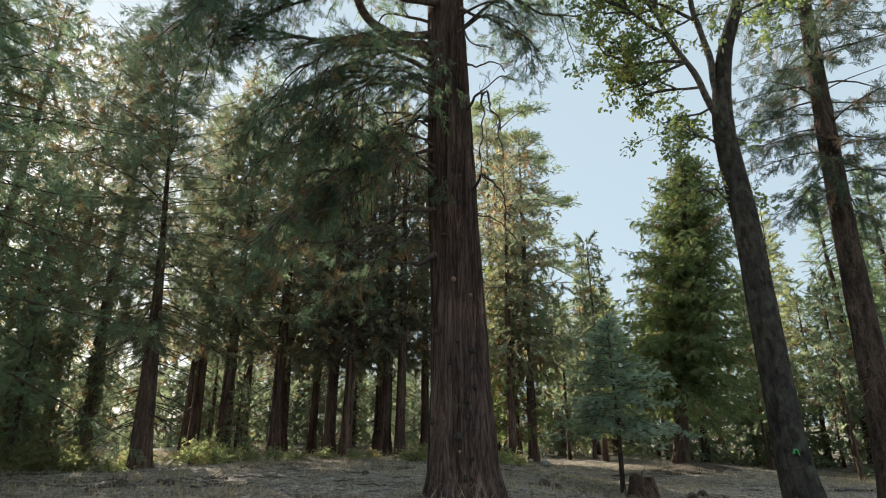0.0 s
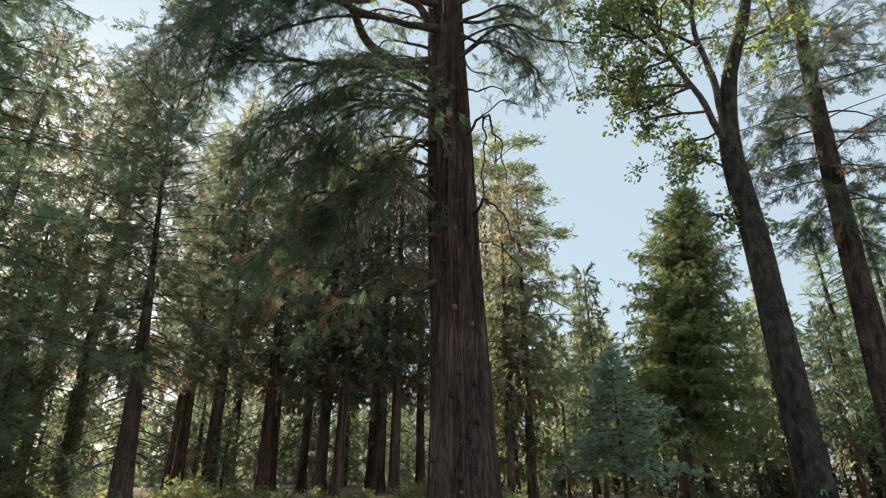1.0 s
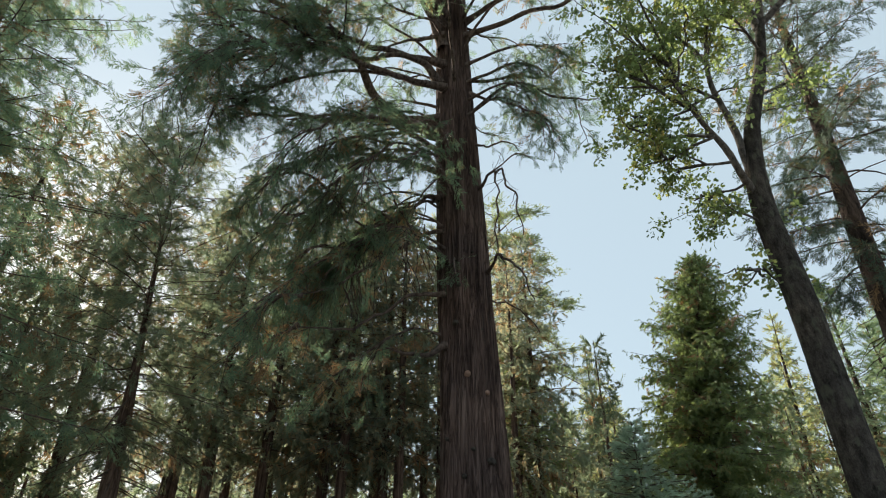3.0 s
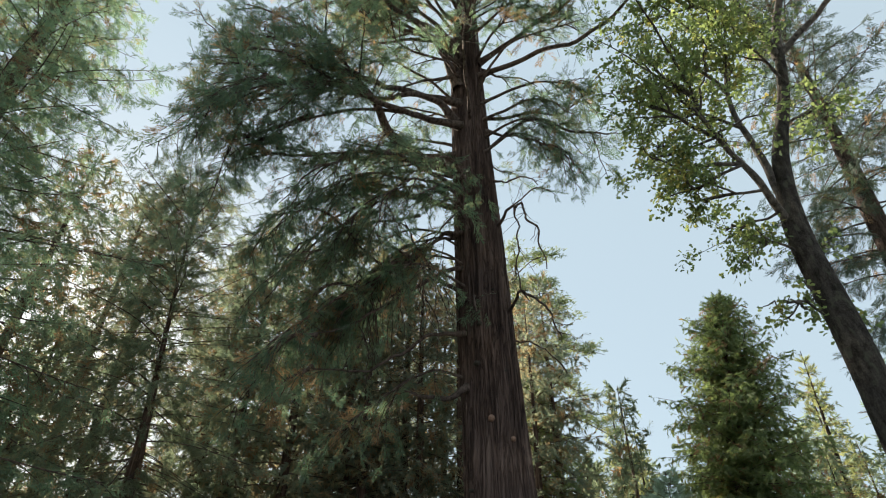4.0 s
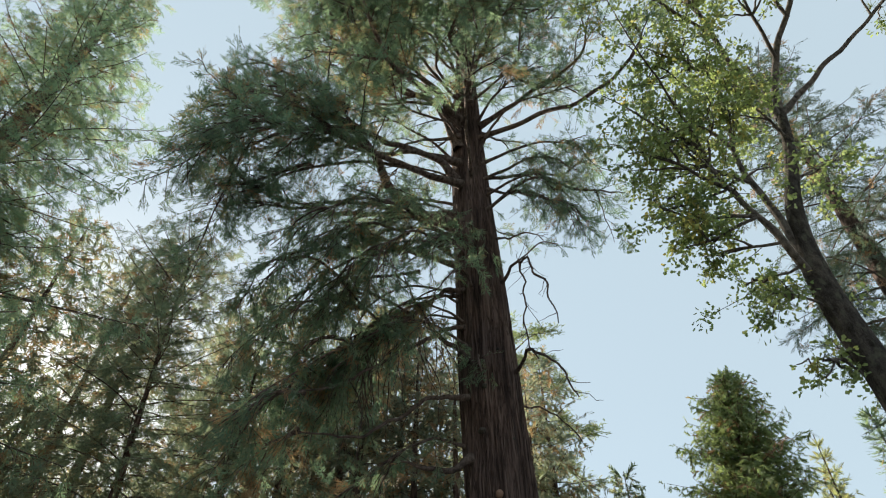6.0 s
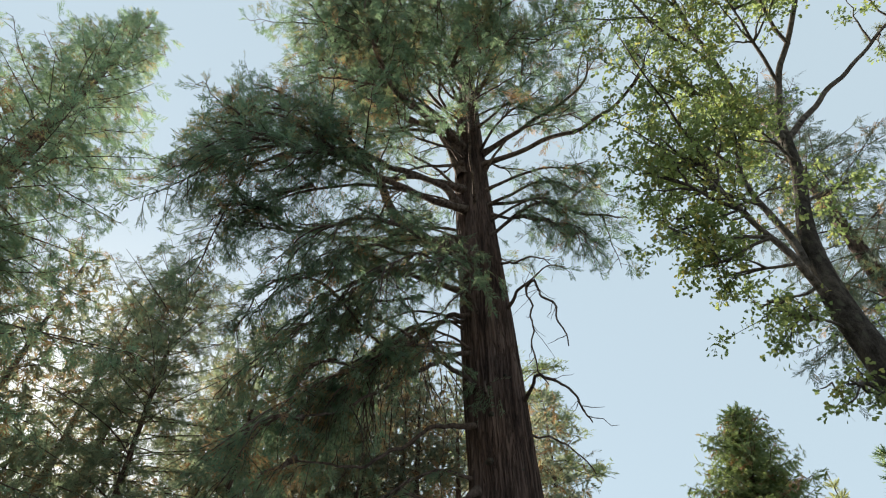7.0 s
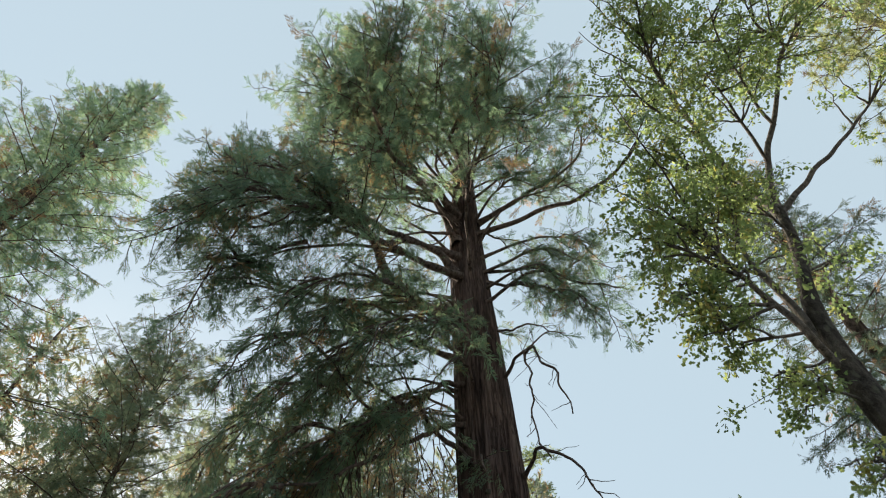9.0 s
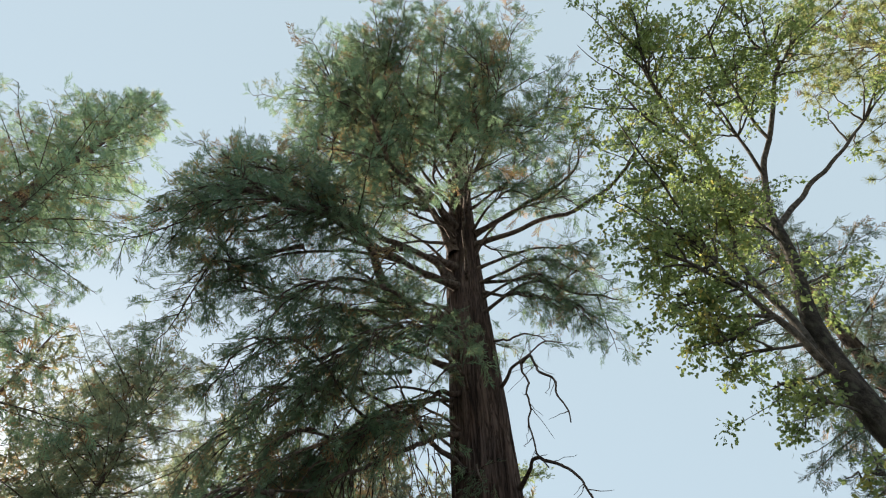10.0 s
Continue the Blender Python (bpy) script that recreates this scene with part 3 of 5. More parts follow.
# ---- the great cedar ----
def great_cedar():
    rs = np.random.RandomState(11)
    top = thing("cedar_tree", "huge old cedar with deeply furrowed red-brown bark in the clearing", "tree")
    axis = [(0.45, 12.4, -0.2), (0.37, 12.4, 2.5), (0.2, 12.4, 9), (0.05, 12.4, 15), (0.1, 12.35, 21), (0.1, 12.3, 27)]
    me = trunk_mesh("trunk", axis, [(0, 0.92), (0.7, 0.8), (2.3, 0.71), (4.9, 0.63), (8, 0.6), (10.8, 0.54), (16, 0.45), (22, 0.26), (27.5, 0.03)], BARK_CEDAR, sides=250, rings=210, relief=0.1, flare=0.16, lobes=4, freq=1.25, seed=2)
    piece("trunk", me, top)
    twigs, leaves, dry = Tubes(), Leaves(), Leaves()

    def limb(ctrl, r0, start=0.3, name="limb", label="", dead=False, **kw):
        up, many, l2a, l2b = kw.pop("up", (-0.3, 0.35)), kw.pop("many", 1.0), kw.pop("l2a", 0.18), kw.pop("l2b", 0.36)
        ctrl = np.asarray(ctrl, float)
        ln = np.linalg.norm(np.diff(ctrl, axis=0), axis=1).sum()
        pts = spline(ctrl, max(10, int(ln * (12 if dead else 6))))
        t = np.linspace(0, 1, len(pts))
        pts = pts + np.stack([vnoise(pts * 1.9 + k * 9.1) for k in range(3)], 1) * 0.07 * np.minimum(1, t * 6)[:, None]
        if dead:
            pts = pts + np.stack([vnoise(pts * 5.1 + k * 4.1) for k in range(3)], 1) * 0.06 * np.minimum(1, t * 6)[:, None]
        r0 = r0 if dead else r0 * 0.62
        tube = Tubes()
        tube.add(pts, (r0 - 0.01) * (1 - t) ** 0.8 + 0.01 + r0 * 0.6 * np.exp(-t * 18), 9, wobble=0.18)
        limb_ob = piece(name, tube.mesh(name, TWIG if dead else LIMB_SKYLIT), top, label)
        if dead:
            for q in range(int(ln * 3)):
                i = rs.randint(len(pts) // 4, len(pts) - 1)
                v = rs.normal(0, 0.5, 3) + (pts[i] - pts[i - 1]) / np.linalg.norm(pts[i] - pts[i - 1])
                tt = np.linspace(0, 1, 5)[:, None]
                tube = Tubes()
                tube.add(pts[i] + v * rs.uniform(0.15, 0.5) * tt + rs.normal(0, 0.03, (5, 3)) * tt, np.linspace(0.008, 0.003, 5), 4)
                piece("twig", tube.mesh("twig", TWIG), limb_ob)
        else:
            a = dict(sub_len=0.9, sub_gap=0.15, gap=0.125, size=0.31, droop=0.35, flat=0.2, hang=0.45, dry=dry, dry_share=0.06, twig_r=0.008)
            a.update(kw)
            clothe(pts, rs, twigs, leaves, start, **a)
            for q in range(int(ln * 0.9 * many)):
                i = rs.randint(int(len(pts) * max(start, 0.25)), len(pts) - 2)
                d = (pts[i + 1] - pts[i]) / np.linalg.norm(pts[i + 1] - pts[i])
                o = np.cross(d, (0, 0, 1)) * rs.choice([-1, 1])
                l2 = rs.uniform(l2a, l2b) * ln
                v = d * 0.7 + o * rs.uniform(0.3, 0.9) + np.array([0, 0, rs.uniform(*up)])
                tt = np.linspace(0, 1, 8)[:, None]
                sub = pts[i] + v * l2 * tt + np.array([0, 0, -1]) * l2 * kw.get("droop", 0.3) * tt ** 2 + rs.normal(0, 0.03, (8, 3)) * tt
                twigs.add(sub, np.linspace(0.022, 0.006, 8), 5)
                clothe(sub, rs, twigs, leaves, 0.2, **a)
        return pts

    # the bent limb and the large limbs above it
    limb([(-0.2, 12.2, 11.2), (-1.1, 11.6, 10.95), (-1.9, 11.0, 11.15), (-2.3, 10.1, 11.6), (-3.0, 9.3, 11.6), (-3.8, 8.6, 10.8)], 0.27, 0.55, keep=0.7)
    limb([(-0.2, 12.1, 13.6), (-1.7, 10.9, 12.8), (-2.8, 9.5, 11.6), (-3.8, 9.0, 10.6), (-4.6, 8.9, 9.9)], 0.15, 0.4)
    limb([(-0.2, 12.0, 15.6), (-0.9, 11.0, 15.4), (-2.0, 9.5, 14.4), (-2.5, 8.1, 14.5), (-2.6, 7.4, 15.2)], 0.16, 0.45)
    # the crooked open limbs between the bent limb and the crown
    for ctrl, r in (([(-0.35, 12.00, 12.73), (-0.72, 11.70, 13.08), (-1.01, 11.40, 13.07), (-1.44, 11.10, 12.83), (-1.97, 10.80, 12.37), (-2.45, 10.40, 12.00), (-2.89, 10.00, 11.62), (-3.30, 9.60, 11.43)], 0.17), ([(-0.23, 12.00, 14.80), (-0.72, 11.70, 14.17), (-1.18, 11.40, 13.72), (-1.74, 11.10, 13.07), (-2.24, 10.80, 12.23)], 0.09), ([(-0.24, 12.10, 14.28), (-0.56, 11.80, 15.22), (-0.88, 11.50, 15.72), (-1.28, 11.20, 15.63), (-1.82, 10.90, 15.38), (-2.29, 10.60, 15.58), (-2.60, 10.30, 15.96), (-2.84, 10.00, 16.48)], 0.2), ([(-0.88, 11.50, 15.72), (-1.38, 11.40, 15.65), (-2.17, 11.20, 15.30), (-2.75, 10.90, 14.83), (-3.31, 10.60, 14.67)], 0.09), ([(-0.20, 12.20, 16.34), (-0.73, 12.00, 16.98), (-1.26, 11.70, 17.32), (-1.68, 11.40, 17.33), (-2.41, 11.00, 16.85), (-3.13, 10.60, 16.00)], 0.13)):
        limb(ctrl, r, 0.6, many=0.7, sub_len=0.6, droop=0.5, hang=0.5, keep=0.7)
    limb([(0.4, 12.1, 15.4), (2.0, 11.4, 16.2), (3.2, 10.3, 16.2), (3.5, 9.4, 17.0)], 0.12, 0.35)
    limb([(0.4, 12.1, 14.8), (1.8, 11.3, 14.6), (3.2, 10.0, 13.9), (4.1, 9.1, 14.3), (4.2, 8.8, 15.0)], 0.12, 0.6, keep=0.4, sub_len=0.5)
    limb([(0.5, 12.0, 12.4), (1.4, 11.2, 11.2), (1.95, 10.5, 10.2), (2.25, 10.1, 9.2)], 0.06, 0.35, sub_len=0.45, droop=0.8, hang=0.7, sub_gap=0.15, many=1.0)
    limb([(0.4, 12.0, 11.6), (1.0, 11.5, 11.7), (1.6, 11.3, 11.4), (2.0, 11.2, 11.0)], 0.06, 0.3, sub_len=0.7, droop=0.6, sub_gap=0.16, many=1.6)
    limb([(0.4, 12.1, 12.9), (1.2, 11.4, 12.7), (1.9, 10.8, 12.2), (2.4, 10.6, 11.4)], 0.07, 0.35, sub_len=0.7, droop=0.5, hang=0.6, many=1.4)
    limb([(0.4, 12.1, 12.2), (1.0, 11.3, 12.0), (1.5, 10.8, 11.5), (1.8, 10.5, 10.9)], 0.06, 0.35, sub_len=0.6, droop=0.5, hang=0.6, many=1.4, keep=0.8)
    limb([(0.4, 12.1, 13.6), (1.5, 11.6, 13.7), (2.4, 11.1, 13.2), (3.0, 10.8, 12.4)], 0.07, 0.35, sub_len=0.7, droop=0.5, hang=0.6, many=1.4)
    limb([(-0.2, 12.0, 12.6), (-1.6, 10.6, 11.6), (-2.7, 9.2, 10.8), (-3.5, 8.1, 9.6), (-3.9, 7.7, 9.1)], 0.14, 0.45)
    limb([(-0.3, 12.3, 11.8), (-2.2, 12.0, 11.4), (-3.7, 11.1, 10.7), (-4.7, 10.2, 9.9)], 0.14, 0.4)
    limb([(-1.6, 10.6, 11.6), (-2.6, 10.0, 11.0), (-3.6, 9.6, 10.2), (-4.4, 9.5, 9.4)], 0.07, 0.25)
    limb([(-2.3, 10.1, 11.6), (-2.7, 9.3, 11.0), (-3.0, 8.6, 10.2), (-3.3, 8.2, 9.4)], 0.07, 0.2)
    limb([(-0.2, 12.1, 10.8), (-1.4, 11.2, 10.6), (-2.4, 10.2, 9.9), (-3.3, 9.4, 9.0)], 0.1, 0.35)
    limb([(-0.2, 12.0, 10.3), (-1.0, 10.9, 10.0), (-1.7, 9.7, 9.4), (-2.3, 8.6, 8.6)], 0.1, 0.35)
    limb([(-0.3, 12.2, 9.9), (-1.6, 11.5, 9.8), (-2.8, 10.7, 9.1), (-3.8, 10.1, 8.2)], 0.1, 0.35)
    # the full side lobe
    for ctrl in ([(-2.3, 10.1, 11.6), (-3.0, 9.2, 12.0), (-3.4, 8.5, 12.1)], [(-2.5, 9.6, 11.7), (-3.4, 8.8, 11.4), (-4.1, 8.1, 11.2)], [(-2.8, 9.5, 11.5), (-3.8, 9.0, 11.3), (-4.6, 8.5, 10.7)], [(-3.0, 9.4, 11.0), (-4.0, 9.4, 10.8), (-5.0, 9.3, 10.3)], [(-2.7, 9.2, 10.8), (-3.4, 8.2, 10.4), (-4.0, 7.5, 9.9)], [(-3.5, 8.2, 9.7), (-3.9, 7.8, 9.6), (-4.2, 7.2, 9.4)], [(-3.3, 9.4, 10.2), (-4.2, 9.4, 9.7), (-5.2, 9.4, 9.5)], [(-3.6, 11.1, 10.7), (-4.5, 10.6, 10.6), (-5.2, 10.0, 10.2)], [(-2.8, 9.4, 12.2), (-4.1, 8.9, 12.8), (-5.1, 8.6, 13.0)], [(-3.2, 9.2, 12.0), (-4.5, 9.0, 12.2), (-5.6, 8.8, 12.1)], [(-3.8, 9.0, 11.3), (-4.9, 8.8, 11.3), (-5.7, 8.6, 11.0)], [(-2.2, 9.4, 14.4), (-3.0, 9.0, 13.9), (-3.9, 8.7, 13.5)]):
        limb(ctrl, 0.06, 0.12, up=(-0.2, 0.8), many=1.3, l2a=0.3, l2b=0.55, droop=0.08, hang=0.05, sub_len=0.7, sub_gap=0.12, gap=0.1, size=0.28)
    # curtains of hanging sprays below it
    for ctrl in ([(-0.8, 11.2, 9.9), (-1.4, 10.4, 9.2), (-1.9, 9.6, 8.0)], [(-1.0, 11.4, 9.6), (-2.0, 10.8, 9.0), (-2.8, 10.2, 7.8)], [(-1.2, 11.8, 9.4), (-2.4, 11.5, 8.8), (-3.3, 11.2, 7.6)], [(-1.7, 9.7, 9.4), (-2.3, 9.0, 8.7), (-2.7, 8.5, 7.8)], [(-2.8, 10.7, 9.1), (-3.6, 10.3, 8.6), (-4.2, 10.1, 7.8)], [(-0.4, 11.2, 9.6), (-0.7, 10.3, 9.0), (-1.0, 9.4, 8.0)], [(-0.3, 12.2, 9.0), (-1.5, 11.9, 8.6), (-2.4, 11.7, 7.6)], [(-2.0, 10.8, 9.2), (-3.0, 10.9, 8.6), (-3.8, 10.9, 7.4)], [(-1.4, 10.8, 9.6), (-2.2, 9.9, 9.0), (-3.0, 9.4, 8.0)], [(-2.4, 11.2, 9.0), (-3.4, 11.6, 8.6), (-4.4, 11.8, 7.6)]):
        limb(ctrl, 0.05, 0.15, many=1.7, l2a=0.25, l2b=0.5, droop=0.7, hang=0.8, keep=0.62)
    # short leafy branches in front of the trunk
    for a, z0, ln, fall in ((222, 11.0, 2.4, 0.9), (240, 10.6, 1.8, 0.8), (256, 10.2, 1.5, 0.8), (214, 10.0, 2.4, 1.0), (232, 9.6, 2.2, 1.0), (250, 9.0, 1.6, 0.8), (198, 9.0, 2.4, 1.0), (190, 11.0, 2.8, 0.8), (208, 12.8, 2.4, 0.6), (262, 7.0, 0.9, 0.5)):
        u = np.array([math.cos(radians(a)), math.sin(radians(a)), 0])
        s = np.array([0.15, 12.4, z0]) + u * 0.4
        limb([s, s + u * ln * 0.5 + (0, 0, 0.1), s + u * ln - (0, 0, fall)], 0.055, 0.2, many=1.5, l2a=0.3, l2b=0.55, droop=0.5, hang=0.6, sub_len=0.65, keep=0.5)
    # thin wisps on the open side
    limb([(0.9, 11.4, 9.3), (1.3, 11.0, 9.5), (1.7, 10.7, 9.2)], 0.03, 0.3, sub_len=0.4, sub_gap=0.22, many=0.6, keep=0.7)
    # front of the upper crown, over the viewer's way
    for a, z0, ln, rise in ((232, 17.4, 5.2, 0.0), (246, 18.6, 5.4, 0.02), (258, 17.0, 5.0, 0.08), (270, 18.8, 5.2, 0.0), (284, 17.2, 4.8, 0.06), (297, 18.4, 4.6, 0.0), (312, 17.0, 4.2, 0.08), (222, 14.6, 4.4, -0.05), (325, 15.6, 3.6, 0.1), (252, 20.4, 4.8, 0.05), (276, 20.8, 4.6, 0.05), (300, 20.4, 4.4, 0.05), (225, 20.0, 4.4, 0.05), (340, 13.2, 3.2, 0.0), (320, 19.6, 4.0, 0.1), (228, 18.4, 5.6, 0.06), (236, 21.2, 5.4, 0.06), (243, 19.6, 5.8, 0.05), (262, 22.0, 5.2, 0.05), (286, 22.2, 5.0, 0.05), (268, 16.6, 5.4, 0.1), (231, 15.8, 6.2, 0.0), (219, 16.2, 5.4, 0.0)):
        u = np.array([math.cos(radians(a)), math.sin(radians(a)), 0])
        s = np.array([0.1, 12.35, z0]) + u * 0.25
        w = np.array([-u[1], u[0], 0])
        k = rs.normal(0, 1, 6)
        limb([s, s + u * ln * 0.22 + w * 0.18 * k[0] + (0, 0, rise * ln * 0.3 + 0.15 * k[1]), s + u * ln * 0.45 + w * 0.5 * k[2] + (0, 0, rise * ln + 0.35 * k[3]), s + u * ln * 0.72 + w * 0.6 * k[4] + (0, 0, rise * ln + 0.3 * k[5]), s + u * ln + w * 0.3 * k[4] + (0, 0, rise * ln * 1.3 + 0.4)], rs.uniform(0.06, 0.11), 0.3, up=(-0.3, 0.6), many=1.8, droop=0.2, hang=0.2, size=0.36, keep=0.68)
    # the high shoulder above the side lobe
    for ctrl in ([(0.05, 12.2, 15.2), (-1.4, 11.0, 15.9), (-2.9, 9.6, 16.2), (-4.3, 8.3, 16.6)], [(0.05, 12.2, 16.4), (-1.2, 10.8, 16.8), (-2.5, 9.2, 17.0), (-3.7, 7.7, 17.4)], [(0.05, 12.2, 15.8), (-1.6, 11.4, 16.2), (-3.2, 10.4, 16.4), (-4.6, 9.4, 16.8)], [(0.05, 12.1, 17.4), (-0.9, 10.4, 17.8), (-1.9, 8.6, 17.8), (-2.8, 7.2, 18.2)], [(-1.4, 11.0, 15.9), (-2.7, 9.8, 15.4), (-4.2, 9.0, 15.4)]):
        limb(ctrl, 0.09, 0.45, up=(-0.2, 0.7), many=2.6, l2a=0.2, l2b=0.4, droop=0.1, hang=0.08, sub_len=0.7, sub_gap=0.13, gap=0.1, size=0.28)
    # low boughs hanging towards the left
    for a, z0, ln, fall in ((196, 8.8, 3.4, 2.8), (212, 8.2, 3.8, 2.8), (219, 7.6, 4.4, 2.8), (170, 8.6, 3.6, 2.6), (200, 5.6, 2.6, 1.4)):
        u = np.array([math.cos(radians(a)), math.sin(radians(a)), 0])
        s = np.array([0.25, 12.4, z0]) + u * 0.45
        limb([s, s + u * ln * 0.3 + (0, 0, 0.1), s + u * ln * 0.65 - (0, 0, fall * 0.4), s + u * ln - (0, 0, fall)], 0.045, 0.18, sub_len=1.0, sub_gap=0.16, size=0.32, droop=0.6, hang=0.7, dry_share=0.12)
    # leafy boughs that the crooked limbs carry out to the side
    for ctrl in ([(-2.2, 10.6, 7.5), (-2.7, 10.2, 7.4), (-3.2, 9.8, 7.0)], [(-2.5, 10.3, 7.9), (-3.0, 9.8, 8.0), (-3.5, 9.4, 7.6)], [(-2.7, 10.0, 5.5), (-3.1, 9.7, 5.3), (-3.4, 9.5, 4.8)], [(-1.3, 11.3, 7.85), (-2.1, 10.9, 8.1), (-2.9, 10.6, 7.7)], [(-2.84, 10.5, 5.16), (-3.2, 10.3, 4.9), (-3.5, 10.2, 4.4)], [(-2.0, 10.7, 6.8), (-2.6, 10.2, 6.6), (-3.0, 9.9, 6.1)]):
        limb(ctrl, 0.05, 0.15, many=2.0, l2a=0.25, l2b=0.5, droop=0.55, hang=0.6, sub_len=0.7, dry_share=0.18, keep=0.8)
    # upper crown all round
    for q in range(30):
        f = (q + 0.5) / 30
        z0 = 11.5 + 14.5 * f
        a = q * 2.399
        u = np.array([math.cos(a), math.sin(a), 0])
        ln = (3.4 + 0.3 * max(0, -u[0]) + 0.5 * max(0, -u[1])) * (1.1 - 0.6 * f) * rs.uniform(0.75, 1.15) * (0.7 if u[1] > 0.2 else 1.0)
        s = np.array([0.08, 12.35, z0]) + u * 0.2
        rise = rs.uniform(-0.1, 0.35)
        w = np.array([-u[1], u[0], 0]) * rs.normal(0, 0.4)
        limb([s, s + u * ln * 0.35 + w + (0, 0, rise * ln * 0.5 + rs.normal(0, 0.2)), s + u * ln * 0.7 + w * 1.3 + (0, 0, rise * ln * 0.7 + rs.normal(0, 0.25)), s + u * ln + w * 0.5 + (0, 0, rise * ln * 0.6)], 0.075 - 0.04 * f, 0.55 if z0 < 16.5 and u[1] < 0 else 0.25, sub_gap=0.17, gap=0.15, size=0.34, keep=0.5 if u[1] > 0.2 else 1.0)
    # bare and nearly bare branches on the open side
    bare = "bare dead branch"
    limb([(0.6, 12.0, 9.2), (0.9, 11.4, 9.3), (1.1, 10.8, 8.7), (1.2, 10.4, 7.8), (1.3, 10.2, 6.9)], 0.035, name="dead_branch", label=bare, dead=True)
    limb([(0.95, 11.3, 9.2), (0.95, 11.1, 8.2), (0.9, 11.0, 7.4), (1.0, 10.9, 6.6)], 0.02, name="dead_branch", label=bare, dead=True)
    limb([(0.75, 12.0, 7.0), (1.0, 11.2, 6.9), (1.2, 10.5, 6.25), (1.35, 10.1, 5.45)], 0.035, name="dead_branch", label=bare, dead=True)
    limb([(0.6, 12.0, 10.6), (0.95, 11.6, 10.2), (1.3, 11.4, 10.3), (1.5, 11.2, 9.8)], 0.025, name="dead_branch", label=bare, dead=True)
    limb([(0.8, 12.2, 6.4), (1.3, 12.0, 6.2), (1.7, 11.9, 5.6)], 0.02, name="dead_branch", label=bare, dead=True)
    limb([(-0.2, 12.0, 5.3), (-0.7, 11.8, 5.0), (-1.3, 11.5, 5.05)], 0.07, name="dead_branch", label=bare, dead=True)
    # crooked bare limbs under the hanging boughs
    for ctrl, r in (([(-0.2, 12.0, 7.2), (-0.34, 11.9, 7.42), (-0.69, 11.7, 7.6), (-1.05, 11.5, 7.85), (-1.25, 11.4, 8.32), (-1.47, 11.3, 8.85)], 0.06), ([(-0.2, 12.1, 8.1), (-0.7, 11.8, 7.85), (-1.2, 11.4, 7.2), (-1.6, 11.0, 6.75), (-2.28, 10.4, 5.9), (-2.7, 10.0, 5.5)], 0.05), ([(-0.2, 12.1, 9.1), (-0.75, 11.7, 8.7), (-1.3, 11.3, 7.85), (-1.85, 10.9, 7.42), (-2.2, 10.6, 7.5), (-2.5, 10.3, 7.9)], 0.05), ([(-1.75, 11.0, 7.45), (-2.0, 10.7, 6.8), (-2.4, 10.4, 6.1)], 0.04), ([(-0.2, 12.0, 6.45), (-0.7, 11.8, 6.35), (-1.05, 11.6, 6.16), (-1.64, 11.3, 5.58), (-2.18, 11.0, 5.26), (-2.84, 10.5, 5.16)], 0.045)):
        limb(ctrl, r, name="bare_limb", label="crooked bare limb", dead=True)
    # thin twigs that hang from them
    for q in range(46):
        x = rs.uniform(-2.7, -0.5)
        s = np.array([x, 12.0 + 0.55 * x + rs.normal(0, 0.12), 8.2 + 0.75 * x + rs.uniform(-0.5, 0.9)])
        t = np.linspace(0, 1, 9)[:, None]
        ln = rs.uniform(0.6, 1.7)
        twigs.add(s + np.array([rs.normal(0, 0.18), rs.normal(0, 0.18), -1.0]) * ln * t + rs.normal(0, 0.02, (9, 3)) * t + np.array([rs.normal(0, 0.25), 0, 0.25]) * ln * np.sin(3 * t) * 0.4, np.linspace(0.012, 0.004, 9), 4)
    piece("branchwork", twigs.mesh("branchwork", TWIG), top, kind="stuff")
    piece("foliage", leaves.mesh("foliage", "cedar", LEAF_CEDAR), top, kind="stuff")
    piece("dead_foliage", dry.mesh("dead_foliage", "cedar", LEAF_DRY), top, "browned dead sprays", "stuff")
    # sawn stubs low on the trunk
    for x, y, z, r in ((0.24, 11.79, 4.66, 0.055), (0.62, 11.83, 4.3, 0.04), (0.34, 11.66, 1.0, 0.03)):
        st = Tubes()
        st.add([(x, y + 0.1, z), (x, y - 0.03, z), (x, y - 0.05, z - 0.005)], [r * 1.25, r * 1.1, r], 12)
        piece("sawn_stub", st.mesh("sawn_stub", CUT_FRESH), top, "pale sawn branch stub")
    # a green sprout out of the bark
    sprout = Leaves()
    sprout.add(np.tile([0.26, 11.68, 1.88], (4, 1)), np.array([(0.5, -0.6, 0.3), (-0.4, -0.7, 0.2), (0.1, -0.6, 0.7), (0.8, -0.3, 0.1)]), np.tile([0.0, 0.3, 1.0], (4, 1)), [0.13, 0.1, 0.11, 0.1])
    piece("sprout", sprout.mesh("sprout", "cedar", LEAF_FRESH_SUNLIT), top, "small green sprout on the bark")
    # broken-off knots
    for x, z, r in ((-0.14, 3.45, 0.05), (0.64, 3.05, 0.06), (0.69, 2.28, 0.05), (0.53, 1.98, 0.055), (-0.22, 1.57, 0.06), (0.33, 1.27, 0.09), (0.6, 0.88, 0.05), (0.47, 0.48, 0.06), (0.02, 5.75, 0.055), (0.32, 3.25, 0.035), (0.15, 2.8, 0.04), (0.1, 6.6, 0.05), (0.4, 7.4, 0.05), (0.55, 5.6, 0.04)):
        girth = np.interp(z, (0, 0.7, 2.3, 4.9, 8), (0.92, 0.8, 0.71, 0.63, 0.6))
        y = 12.4 - math.sqrt(girth ** 2 - (x - 0.42 + 0.026 * z) ** 2)
        kn = Tubes()
